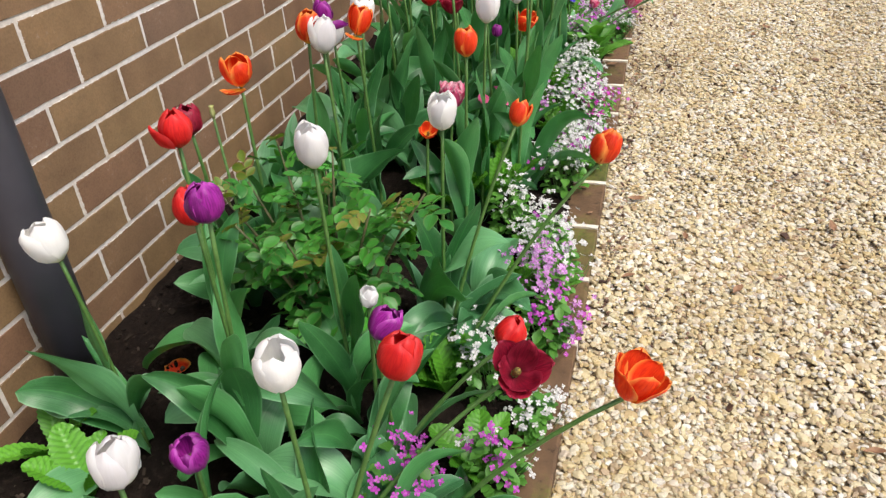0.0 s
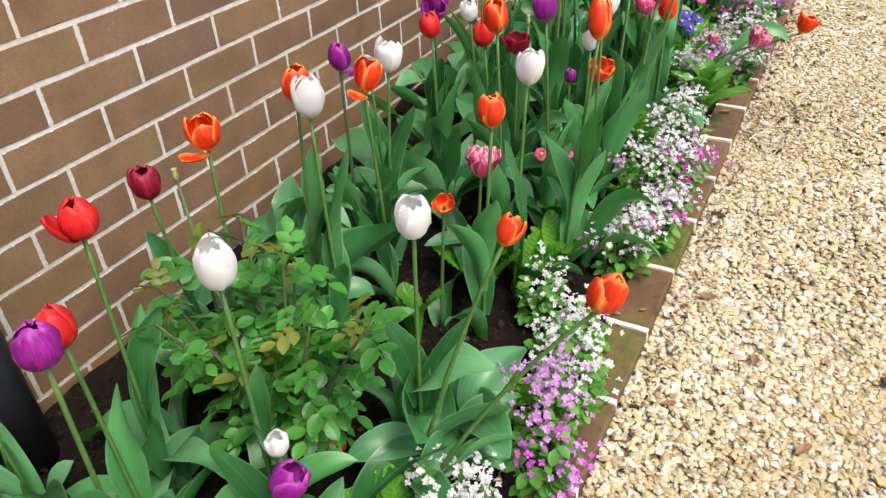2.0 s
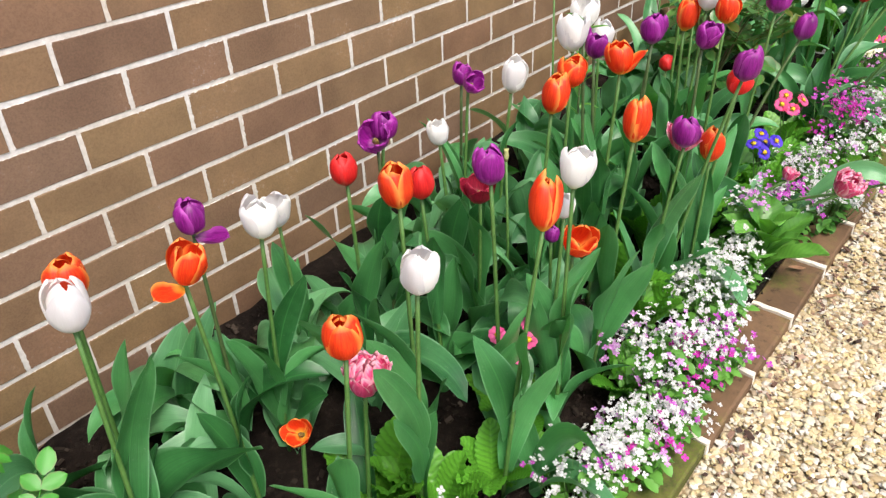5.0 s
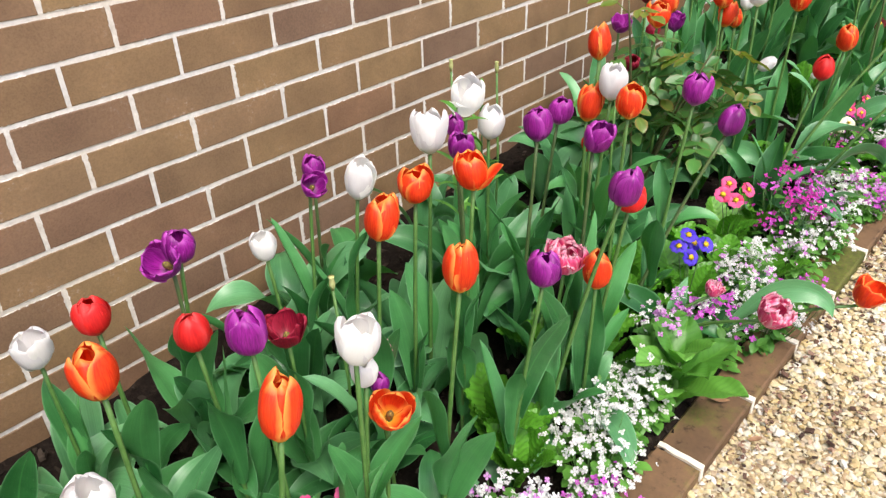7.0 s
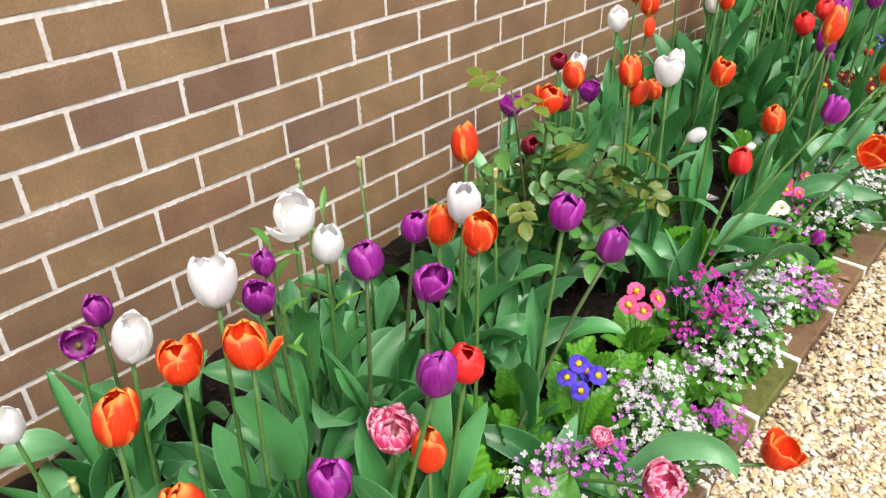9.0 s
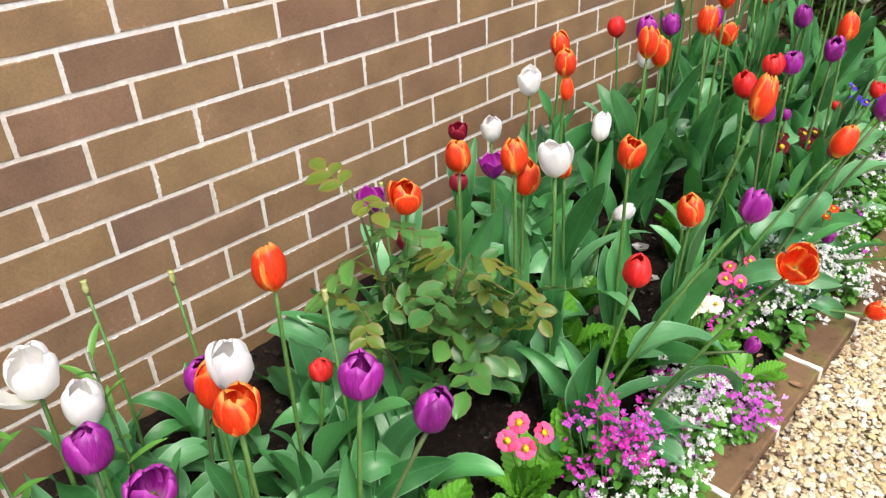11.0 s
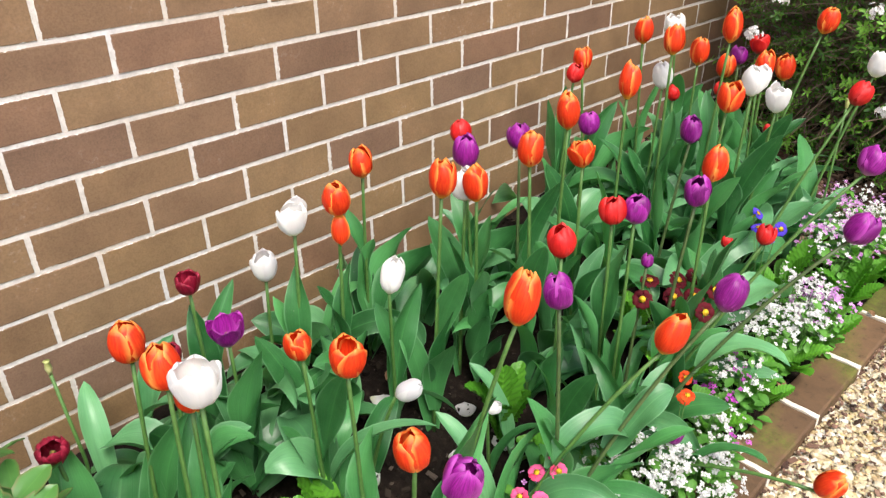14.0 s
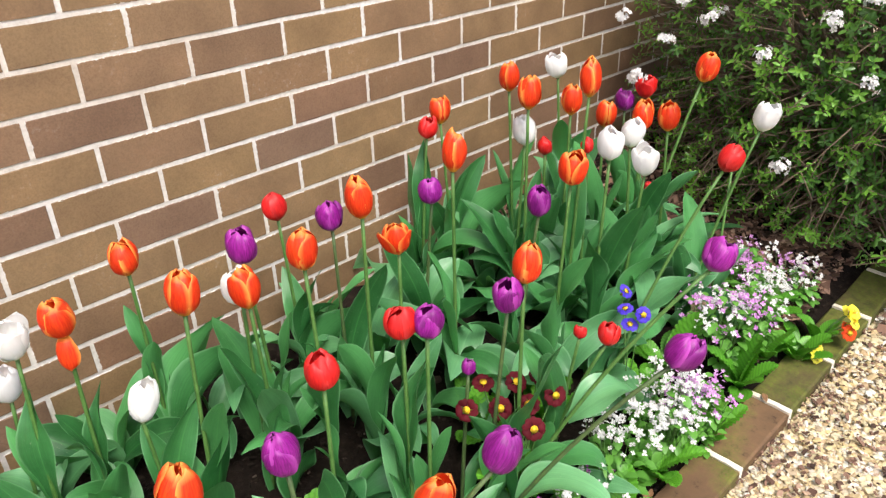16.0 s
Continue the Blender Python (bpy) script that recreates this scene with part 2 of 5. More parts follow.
def leaf_material(name, dark, light, vein=(1.1, 1.1, 1.0), rough=0.42, lit=0.22, stripes=0.0, spec=0.5, edge=None, ribs=0.0, edge_w=0.06):
    """Thin leaf: UV x runs across it, UV y from base to tip."""
    m, nt, b, out = material(name)
    uv = nt.nodes.new("ShaderNodeTexCoord")
    sx = nt.nodes.new("ShaderNodeSeparateXYZ")
    link(nt, uv.outputs["UV"], sx.inputs[0])
    inf = nt.nodes.new("ShaderNodeObjectInfo")
    patch = noise_tex(nt, 14, 4, 0.6)
    f = nt.nodes.new("ShaderNodeMath")
    f.operation = "MULTIPLY_ADD"
    f.inputs[1].default_value, f.inputs[2].default_value = 0.75, 0.0
    link(nt, inf.outputs["Random"], f.inputs[0])
    ad = nt.nodes.new("ShaderNodeMath")
    ad.operation = "MULTIPLY_ADD"
    ad.inputs[1].default_value = 0.6
    link(nt, patch, ad.inputs[0])
    link(nt, f.outputs[0], ad.inputs[2])
    col = ramp(nt, ad.outputs[0], [(0.2, dark), (1.05, light)])
    if stripes:
        wv = nt.nodes.new("ShaderNodeTexNoise")
        wv.inputs["Scale"].default_value = 30
        mp = nt.nodes.new("ShaderNodeMapping")
        mp.inputs["Scale"].default_value = (1.4, 0.05, 1)
        link(nt, uv.outputs["UV"], mp.inputs[0])
        link(nt, mp.outputs[0], wv.inputs["Vector"])
        col = mix(nt, "MULTIPLY", stripes, col, ramp(nt, wv.outputs["Fac"], [(0.35, (0.72, 0.76, 0.72)), (0.65, (1.2, 1.18, 1.15))]))
        bump(nt, b, wv.outputs["Fac"], 0.30, 0.002)
    # side veins darkened; the shade of the creases between ribs put into the colour
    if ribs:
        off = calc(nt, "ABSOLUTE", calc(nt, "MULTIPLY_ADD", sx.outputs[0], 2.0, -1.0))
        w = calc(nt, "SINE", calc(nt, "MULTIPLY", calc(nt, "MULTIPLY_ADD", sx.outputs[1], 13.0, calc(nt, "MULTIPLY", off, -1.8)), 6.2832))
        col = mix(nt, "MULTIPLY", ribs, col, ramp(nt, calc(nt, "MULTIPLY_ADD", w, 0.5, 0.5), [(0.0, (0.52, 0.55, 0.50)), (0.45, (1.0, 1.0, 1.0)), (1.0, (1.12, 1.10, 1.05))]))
    mid = ramp(nt, sx.outputs[0], [(0.462, (0, 0, 0)), (0.5, (1, 1, 1)), (0.538, (0, 0, 0))])
    col = mix(nt, "MIX", mix(nt, "MULTIPLY", 1.0, mid, (0.35, 0.35, 0.35)), col, tuple(c * k for c, k in zip(light, vein)))
    if stripes:
        fleck = calc(nt, "MULTIPLY", ramp(nt, noise_tex(nt, 330, 2, 0.5), [(0.66, (0, 0, 0)), (0.72, (1, 1, 1))]), ramp(nt, noise_tex(nt, 22, 2, 0.5), [(0.50, (0, 0, 0)), (0.66, (0.5, 0.5, 0.5))]))
        col = mix(nt, "MIX", fleck, col, (0.30, 0.34, 0.27))
    if edge:
        ed = ramp(nt, sx.outputs[0], [(0.0, (0.8, 0.8, 0.8)), (edge_w, (0, 0, 0)), (1 - edge_w, (0, 0, 0)), (1.0, (0.8, 0.8, 0.8))])
        col = mix(nt, "MIX", ed, col, edge)
    link(nt, col, b.inputs["Base Color"])
    b.inputs["Roughness"].default_value = rough
    b.inputs["Specular IOR Level"].default_value = spec
    translucent(nt, b, out, mix(nt, "MULTIPLY", 1.0, col, (1.15, 1.35, 0.5)), lit)
    return m


M_TULIP_LEAF = leaf_material("tulip_leaf", (0.010, 0.078, 0.017), (0.088, 0.310, 0.096), lit=0.18, rough=0.36, stripes=0.5, spec=0.55, edge=(0.16, 0.36, 0.17))
M_TULIP_LEAF_PALE = leaf_material("glaucous_tulip_leaf", (0.034, 0.150, 0.048), (0.145, 0.380, 0.165), lit=0.18, rough=0.36, stripes=0.5, spec=0.6, edge=(0.21, 0.42, 0.23))
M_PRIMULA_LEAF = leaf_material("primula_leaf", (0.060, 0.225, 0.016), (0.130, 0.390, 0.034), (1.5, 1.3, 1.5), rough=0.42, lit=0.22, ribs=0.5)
M_STOCK_LEAF = leaf_material("stock_leaf", (0.055, 0.185, 0.026), (0.14, 0.36, 0.055), rough=0.45, lit=0.25)
M_ROSE_LEAF = leaf_material("rose_leaf", (0.012, 0.105, 0.014), (0.066, 0.300, 0.034), rough=0.45, lit=0.2, edge=(0.13, 0.17, 0.05), edge_w=0.12)
M_ROSE_DARK = leaf_material("dusky_rose_leaf", (0.020, 0.095, 0.022), (0.098, 0.265, 0.054), rough=0.38, lit=0.16, edge=(0.15, 0.14, 0.05), edge_w=0.14)
M_ROSE_YOUNG = leaf_material("young_rose_leaf", (0.085, 0.170, 0.018), (0.165, 0.215, 0.030), rough=0.4, lit=0.3, edge=(0.26, 0.15, 0.045), edge_w=0.24)
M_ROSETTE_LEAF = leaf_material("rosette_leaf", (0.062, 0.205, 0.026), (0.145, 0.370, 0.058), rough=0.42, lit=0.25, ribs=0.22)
M_SHRUB_LEAF = leaf_material("shrub_leaf", (0.050, 0.150, 0.030), (0.19, 0.37, 0.08), rough=0.27, lit=0.25)
M_SHRUB_YOUNG = leaf_material("young_shrub_leaf", (0.12, 0.31, 0.03), (0.22, 0.45, 0.07), rough=0.4, lit=0.3)


def plain(name, c1, c2, scale=40, rough=0.6, stretch=None, strength=0.3, metal=0.0):
    m, nt, b, out = material(name)
    n = noise_tex(nt, scale, 4, 0.6, stretch=stretch)
    link(nt, ramp(nt, n, [(0.3, c1), (0.7, c2)]), b.inputs["Base Color"])
    b.inputs["Roughness"].default_value = rough
    b.inputs["Metallic"].default_value = metal
    bump(nt, b, n, strength, 0.002)
    return m


M_STEM = plain("green_stem", (0.050, 0.135, 0.026), (0.095, 0.20, 0.046), 60, 0.5)
M_STEM_DARK = plain("purplish_stem", (0.045, 0.085, 0.028), (0.085, 0.13, 0.04), 60, 0.5)
M_CANE = plain("thorny_cane", (0.050, 0.075, 0.022), (0.12, 0.10, 0.045), 40, 0.6)
M_TWIG = plain("brown_twig", (0.07, 0.048, 0.030), (0.20, 0.145, 0.095), 50, 0.8)
M_PIPE = plain("charcoal_pipe_paint", (0.036, 0.034, 0.044), (0.050, 0.048, 0.060), 8, 0.42)
M_CABLE = plain("white_cable_plastic", (0.5, 0.46, 0.42), (0.62, 0.58, 0.55), 30, 0.5)
M_DEAD = plain("dead_leaf", (0.16, 0.075, 0.035), (0.34, 0.19, 0.10), 50, 0.7)
M_CHIP, nt, b, out = material("bark_chip")
rnd = nt.nodes.new("ShaderNodeNewGeometry").outputs["Random Per Island"]
col = ramp(nt, rnd, [(0.0, (0.035, 0.018, 0.012)), (0.35, (0.10, 0.050, 0.032)), (0.65, (0.19, 0.105, 0.070)), (0.88, (0.30, 0.18, 0.125)), (1.0, (0.48, 0.33, 0.23))])
col = mix(nt, "MULTIPLY", 0.6, col, ramp(nt, noise_tex(nt, 120, 4, 0.6, stretch=(1, 6, 1)), [(0.3, (0.6, 0.6, 0.6)), (0.7, (1.15, 1.15, 1.15))]))
link(nt, col, b.inputs["Base Color"])
b.inputs["Roughness"].default_value = 0.85
M_STAMEN = plain("dark_stamen", (0.02, 0.015, 0.012), (0.30, 0.22, 0.04), 300, 0.8)
M_EYE = plain("yellow_flower_eye", (0.75, 0.42, 0.01), (0.85, 0.60, 0.03), 300, 0.6)
M_SEED = plain("green_seed_head", (0.28, 0.33, 0.08), (0.55, 0.55, 0.25), 80, 0.6)


def petal_material(name, heart, body, rim, base, streak=0.25, lit=0.3, rough=0.42, rim_from=0.20, low=0.86):
    """Petal: UV x across, UV y from base to tip; a flamed heart, a lighter rim and a pale base."""
    m, nt, b, out = material(name)
    uv = nt.nodes.new("ShaderNodeTexCoord")
    sx = nt.nodes.new("ShaderNodeSeparateXYZ")
    link(nt, uv.outputs["UV"], sx.inputs[0])
    mp = nt.nodes.new("ShaderNodeMapping")
    mp.inputs["Scale"].default_value = (9, 1.1, 1)
    link(nt, uv.outputs["UV"], mp.inputs[0])
    inf = nt.nodes.new("ShaderNodeObjectInfo")
    sc = nt.nodes.new("ShaderNodeVectorMath")
    sc.operation = "SCALE"
    sc.inputs[0].default_value = (37.0, 21.0, 11.0)
    link(nt, inf.outputs["Random"], sc.inputs[3])
    link(nt, sc.outputs[0], mp.inputs["Location"])
    st = node(nt, "TexNoise", Scale=3.0, Detail=4.0, Roughness=0.6)
    link(nt, mp.outputs[0], st.inputs["Vector"])
    across = ramp(nt, sx.outputs[0], [(0.0, (1, 1, 1)), (rim_from, (0, 0, 0)), (1 - rim_from, (0, 0, 0)), (1.0, (1, 1, 1))])
    tip = ramp(nt, sx.outputs[1], [(0.86, (0, 0, 0)), (1.0, (1, 1, 1))])
    edge = mix(nt, "LIGHTEN", 1.0, across, tip)
    col = mix(nt, "MIX", ramp(nt, st.outputs["Fac"], [(0.36, (0, 0, 0)), (0.62, (1, 1, 1))]), heart, body)
    col = mix(nt, "MIX", mix(nt, "MULTIPLY", 1.0, edge, (0.85, 0.85, 0.85)), col, rim)
    col = mix(nt, "MIX", ramp(nt, sx.outputs[1], [(0.0, (1, 1, 1)), (0.17, (0, 0, 0))]), col, base)
    shade = ramp(nt, inf.outputs["Random"], [(0.0, (low, low * 0.98, low * 1.02)), (0.6, (1, 1, 1)), (1.0, (1.1, 1.1, 1.1))])
    col = mix(nt, "MULTIPLY", 1.0, col, shade)
    link(nt, col, b.inputs["Base Color"])
    b.inputs["Roughness"].default_value = rough
    b.inputs["Specular IOR Level"].default_value = 0.35
    bump(nt, b, st.outputs["Fac"], streak, 0.003)
    translucent(nt, b, out, col, lit)
    return m


PETALS = {
    "o": petal_material("orange_petal", (0.72, 0.030, 0.008), (0.86, 0.072, 0.012), (1.0, 0.44, 0.09), (0.85, 0.50, 0.05), rim_from=0.17),
    "w": petal_material("white_petal", (0.88, 0.88, 0.86), (0.91, 0.91, 0.90), (0.92, 0.92, 0.91), (0.70, 0.74, 0.50), 0.12, 0.5),
    "p": petal_material("purple_petal", (0.20, 0.008, 0.18), (0.36, 0.020, 0.32), (0.54, 0.085, 0.50), (0.40, 0.20, 0.38), low=0.62, rough=0.34),
    "r": petal_material("red_petal", (0.60, 0.010, 0.014), (0.76, 0.026, 0.022), (0.78, 0.06, 0.06), (0.45, 0.05, 0.04)),
    "d": petal_material("maroon_petal", (0.17, 0.005, 0.020), (0.32, 0.011, 0.038), (0.44, 0.028, 0.070), (0.14, 0.01, 0.02)),
    "k": petal_material("pink_striped_petal", (0.80, 0.040, 0.20), (0.90, 0.15, 0.33), (0.95, 0.62, 0.70), (0.85, 0.76, 0.70), rim_from=0.22),
}
LABELS = {
    "o": "orange-red tulip with yellow-edged petals on a green stem", "w": "white tulip with cupped petals on a green stem",
    "p": "purple tulip with satin petals on a dark stem", "r": "scarlet-red tulip on a tall green stem",
    "d": "dark maroon tulip on a slender green stem", "k": "pink and white double tulip with crowded petals",
}


def small_petal(name, c1, c2, lit=0.3):
    m, nt, b, out = material(name)
    rnd = nt.nodes.new("ShaderNodeNewGeometry").outputs["Random Per Island"]
    col = ramp(nt, rnd, [(0.0, c1), (1.0, c2)])
    link(nt, col, b.inputs["Base Color"])
    b.inputs["Roughness"].default_value = 0.7
    b.inputs["Specular IOR Level"].default_value = 0.12
    translucent(nt, b, out, col, lit)
    return m


M_BLOSSOM = {
    "white": small_petal("white_blossom", (0.58, 0.57, 0.57), (0.78, 0.78, 0.77)),
    "mauve": small_petal("mauve_blossom", (0.50, 0.18, 0.53), (0.70, 0.42, 0.72)),
    "magenta": small_petal("magenta_blossom", (0.45, 0.018, 0.28), (0.60, 0.06, 0.45)),
    "violet": small_petal("violet_blossom", (0.44, 0.05, 0.43), (0.62, 0.15, 0.60)),
}
M_PRIMULA = {
    "pink": small_petal("pink_primula_petal", (0.72, 0.07, 0.28), (0.80, 0.16, 0.36)),
    "coral": small_petal("coral_primula_petal", (0.72, 0.05, 0.14), (0.80, 0.14, 0.34)),
    "blue": small_petal("blue_primula_petal", (0.055, 0.030, 0.48), (0.12, 0.07, 0.62)),
    "cream": small_petal("cream_primula_petal", (0.80, 0.79, 0.50), (0.86, 0.86, 0.68)),
    "dark": small_petal("dark_red_primula_petal", (0.055, 0.004, 0.008), (0.095, 0.007, 0.013), 0.1),
    "yellow": small_petal("yellow_primula_petal", (0.80, 0.66, 0.02), (0.86, 0.76, 0.10)),
    "red": small_petal("red_primula_petal", (0.60, 0.05, 0.015), (0.70, 0.09, 0.02)),
}


# ---- building helpers ----
def mesh_of(name, verts, faces, mat, uvs=None, smooth=True):
    me = bpy.data.meshes.new(name)
    me.from_pydata([tuple(v) for v in verts], [], [tuple(f) for f in faces])
    if smooth:
        me.polygons.foreach_set("use_smooth", [True] * len(me.polygons))
    if uvs is not None:
        layer = me.uv_layers.new(name="UVMap")
        idx = np.empty(len(me.loops), dtype=np.int32)
        me.loops.foreach_get("vertex_index", idx)
        layer.data.foreach_set("uv", np.asarray(uvs, dtype=np.float32)[idx].ravel())
    me.materials.append(mat)
    me.update()
    return me


def fast_mesh(name, verts, faces, mat, smooth=True):
    """Large meshes of equal-sided faces from numpy arrays."""
    me = bpy.data.meshes.new(name)
    n, k = faces.shape
    me.vertices.add(len(verts))
    me.vertices.foreach_set("co", np.asarray(verts, dtype=np.float32).ravel())
    me.loops.add(n * k)
    me.loops.foreach_set("vertex_index", faces.astype(np.int32).ravel())
    me.polygons.add(n)
    me.polygons.foreach_set("loop_start", np.arange(0, n * k, k, dtype=np.int32))
    me.polygons.foreach_set("loop_total", np.full(n, k, dtype=np.int32))
    me.polygons.foreach_set("use_smooth", np.full(n, smooth))
    me.materials.append(mat)
    me.update(calc_edges=True)
    me.validate()
    return me


def part(name, me, parent, label="", m=None):
    ob = new(name, me)
    ob.parent = parent
    if m is not None:
        ob.matrix_local = m
    if label:
        tagged(ob, label)
    return ob


def thing(name, x, y, z, label, category, group="", kind="", turn=0.0):
    ob = new(name)
    ob.empty_display_size = 0.05
    ob.matrix_world = pose(x, y, z, 0, 0, turn)
    return tagged(ob, label, category, group, kind)


def grid_faces(nu, nv):
    return [(j * nu + i, j * nu + i + 1, (j + 1) * nu + i + 1, (j + 1) * nu + i) for j in range(nv - 1) for i in range(nu - 1)]


def tube(points, radii, sides=6):
    """Verts and faces of a tube through points."""
    vs, fs = [], []
    pts = [Vector(p) for p in points]
    for i, p in enumerate(pts):
        d = (pts[min(i + 1, len(pts) - 1)] - pts[max(i - 1, 0)]).normalized()
        s = d.orthogonal().normalized() if i == 0 else (s - d * s.dot(d)).normalized()
        t = d.cross(s)
        for k in range(sides):
            w = 2 * math.pi * k / sides
            vs.append(p + (s * math.cos(w) + t * math.sin(w)) * radii[i])
    for i in range(len(pts) - 1):
        for k in range(sides):
            fs.append((i * sides + k, i * sides + (k + 1) % sides, (i + 1) * sides + (k + 1) % sides, (i + 1) * sides + k))
    fs.append(tuple(range(sides))[::-1])
    fs.append(tuple((len(pts) - 1) * sides + k for k in range(sides)))
    return vs, fs


def frame_to(direction, twist=0.0):
    """A turn that takes +z to the direction."""
    return Vector((0, 0, 1)).rotation_difference(Vector(direction)).to_matrix().to_4x4() @ Matrix.Rotation(twist, 4, "Z")


rng = random.Random(7)

# ---- ground ----
def ground_height(x):
    return edge_top(min(max(x, -8.0), 14.0)) - 0.040


gx = [-70, -30, -14, -8, -4, -2, -1] + [i * 0.5 for i in range(-1, 13)] + [7, 9, 14, 20, 35, 80]
gy = [-80, -40, -20, -10, -6, -4, -3, -2.5, -2, -1.5, -1.0, 0.0, 0.2, 1.0, 5.0, 30.0, 80.0]
gv = [(x, y, ground_height(x)) for y in gy for x in gx]
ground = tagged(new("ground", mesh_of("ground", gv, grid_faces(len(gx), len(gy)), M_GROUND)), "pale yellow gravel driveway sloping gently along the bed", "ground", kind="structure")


def pebbles(name, x0, x1, y0, y1, per_m2, size, seed, layers=1.0):
    """Loose rounded stones as one mesh: squashed, turned icosahedra."""
    r = np.random.default_rng(seed)
    n = int((x1 - x0) * (y1 - y0) * per_m2)
    phi = (1 + 5 ** 0.5) / 2
    ico = np.array([(-1, phi, 0), (1, phi, 0), (-1, -phi, 0), (1, -phi, 0), (0, -1, phi), (0, 1, phi), (0, -1, -phi), (0, 1, -phi),
                    (phi, 0, -1), (phi, 0, 1), (-phi, 0, -1), (-phi, 0, 1)]) / math.sqrt(1 + phi * phi)
    tri = np.array([(0, 11, 5), (0, 5, 1), (0, 1, 7), (0, 7, 10), (0, 10, 11), (1, 5, 9), (5, 11, 4), (11, 10, 2), (10, 7, 6), (7, 1, 8),
                    (3, 9, 4), (3, 4, 2), (3, 2, 6), (3, 6, 8), (3, 8, 9), (4, 9, 5), (2, 4, 11), (6, 2, 10), (8, 6, 7), (9, 8, 1)])
    px = r.uniform(x0, x1, n)
    py = r.uniform(y0, y1, n)
    keep = py < edge_y(px) - 0.002
    px, py = px[keep], py[keep]
    n = len(px)
    s = size * np.exp(r.normal(0, 0.27, n))
    dims = np.stack([s * r.uniform(0.95, 1.55, n), s * r.uniform(0.7, 1.05, n), s * r.uniform(0.40, 0.66, n)], 1)
    v = ico[None] * (1 + r.normal(0, 0.15, (n, 12, 1))) * dims[:, None] * 0.5
    a, t = r.uniform(0, 6.283, n), r.normal(0, 0.22, n)
    ct, st = np.cos(t)[:, None], np.sin(t)[:, None]
    x, z = v[..., 0] * ct - v[..., 2] * st, v[..., 0] * st + v[..., 2] * ct
    y = v[..., 1]
    ca, sa = np.cos(a)[:, None], np.sin(a)[:, None]
    lump = 0.006 * np.sin(px * 5.1 + py * 3.0) * np.sin(py * 6.3 - px * 2.2)
    base = 0.022 + SLOPE * px - 0.040 + lump + r.uniform(0.0, 0.010, n) * layers
    w = np.stack([x * ca - y * sa + px[:, None], x * sa + y * ca + py[:, None], z + base[:, None]], 2).reshape(-1, 3)
    f = (tri[None] + (np.arange(n) * 12)[:, None, None]).reshape(-1, 3)
    return new(name, fast_mesh(name, w, f, M_PEBBLE, False))


tagged(pebbles("gravel", -0.6, 5.4, -1.95, -1.0, 14000, 0.0136, 3), "loose rounded yellow, white and brown pebbles", "gravel", kind="stuff")
tagged(pebbles("gravel", 0.0, 5.6, -2.6, -1.95, 7500, 0.0130, 4), "loose rounded yellow and white pebbles further out", "gravel", kind="stuff")



def on_gravel(x, y):
    return 0.022 + SLOPE * x - 0.027


# ---- soil of the bed ----
r = np.random.default_rng(5)
nx, ny = 260, 40
sv = []
for j in range(ny):
    for i in range(nx):
        x, y = -1.6 + 8.6 * i / (nx - 1), -1.06 + 1.08 * j / (ny - 1)
        sv.append((x, y, soil(x, y) + 0.018 * (noise.fractal((x * 9, y * 9, 0.3), 1.0, 2.0, 4)) * min(1.0, (y + 1.06) * 8)))
bed = tagged(new("ground_bed", mesh_of("ground_bed", sv, grid_faces(nx, ny), M_SOIL)), "dark crumbly soil of the flower bed, banked up to the wall", "soil", kind="structure")


def chips(name, n, x0, x1, y0, y1, size, mat, seed, flat=0.6, height=None):
    """Scattered clods or chips: small rough boxes, one mesh."""
    r = np.random.default_rng(seed)
    cube = np.array([(sx, sy, sz) for sx in (-1, 1) for sy in (-1, 1) for sz in (-1, 1)], dtype=float)
    quads = np.array([(0, 1, 3, 2), (4, 6, 7, 5), (0, 4, 5, 1), (2, 3, 7, 6), (0, 2, 6, 4), (1, 5, 7, 3)])
    px, py = r.uniform(x0, x1, n), r.uniform(y0, y1, n)
    s = size * np.exp(r.normal(0, 0.45, n))
    dims = np.stack([s * r.uniform(0.7, 1.6, n), s * r.uniform(0.5, 1.0, n), s * flat * r.uniform(0.4, 1.0, n)], 1)
    v = cube[None] * (1 + r.normal(0, 0.22, (n, 8, 3))) * dims[:, None] * 0.5
    a, t = r.uniform(0, 6.283, n), r.normal(0, 0.55, n)
    ct, st = np.cos(t)[:, None], np.sin(t)[:, None]
    x, z = v[..., 0] * ct - v[..., 2] * st, v[..., 0] * st + v[..., 2] * ct
    ca, sa = np.cos(a)[:, None], np.sin(a)[:, None]
    hz = np.array([(height or soil)(float(p), float(q)) for p, q in zip(px, py)]) + 0.004
    w = np.stack([x * ca - v[..., 1] * sa + px[:, None], x * sa + v[..., 1] * ca + py[:, None], z + hz[:, None]], 2).reshape(-1, 3)
    f = (quads[None] + (np.arange(n) * 8)[:, None, None]).reshape(-1, 4)
    return new(name, fast_mesh(name, w, f, mat, False))


tagged(chips("soil_crumbs", 15000, -1.0, 5.4, -1.0, -0.02, 0.0065, M_CRUMB, 8), "dark soil crumbs and bits of bark", "soil", kind="stuff")
tagged(chips("bark_mulch", 13000, 4.45, 6.8, -0.97, -0.02, 0.015, M_CHIP, 9, 0.35), "reddish-brown bark mulch under the shrub", "mulch", kind="stuff")

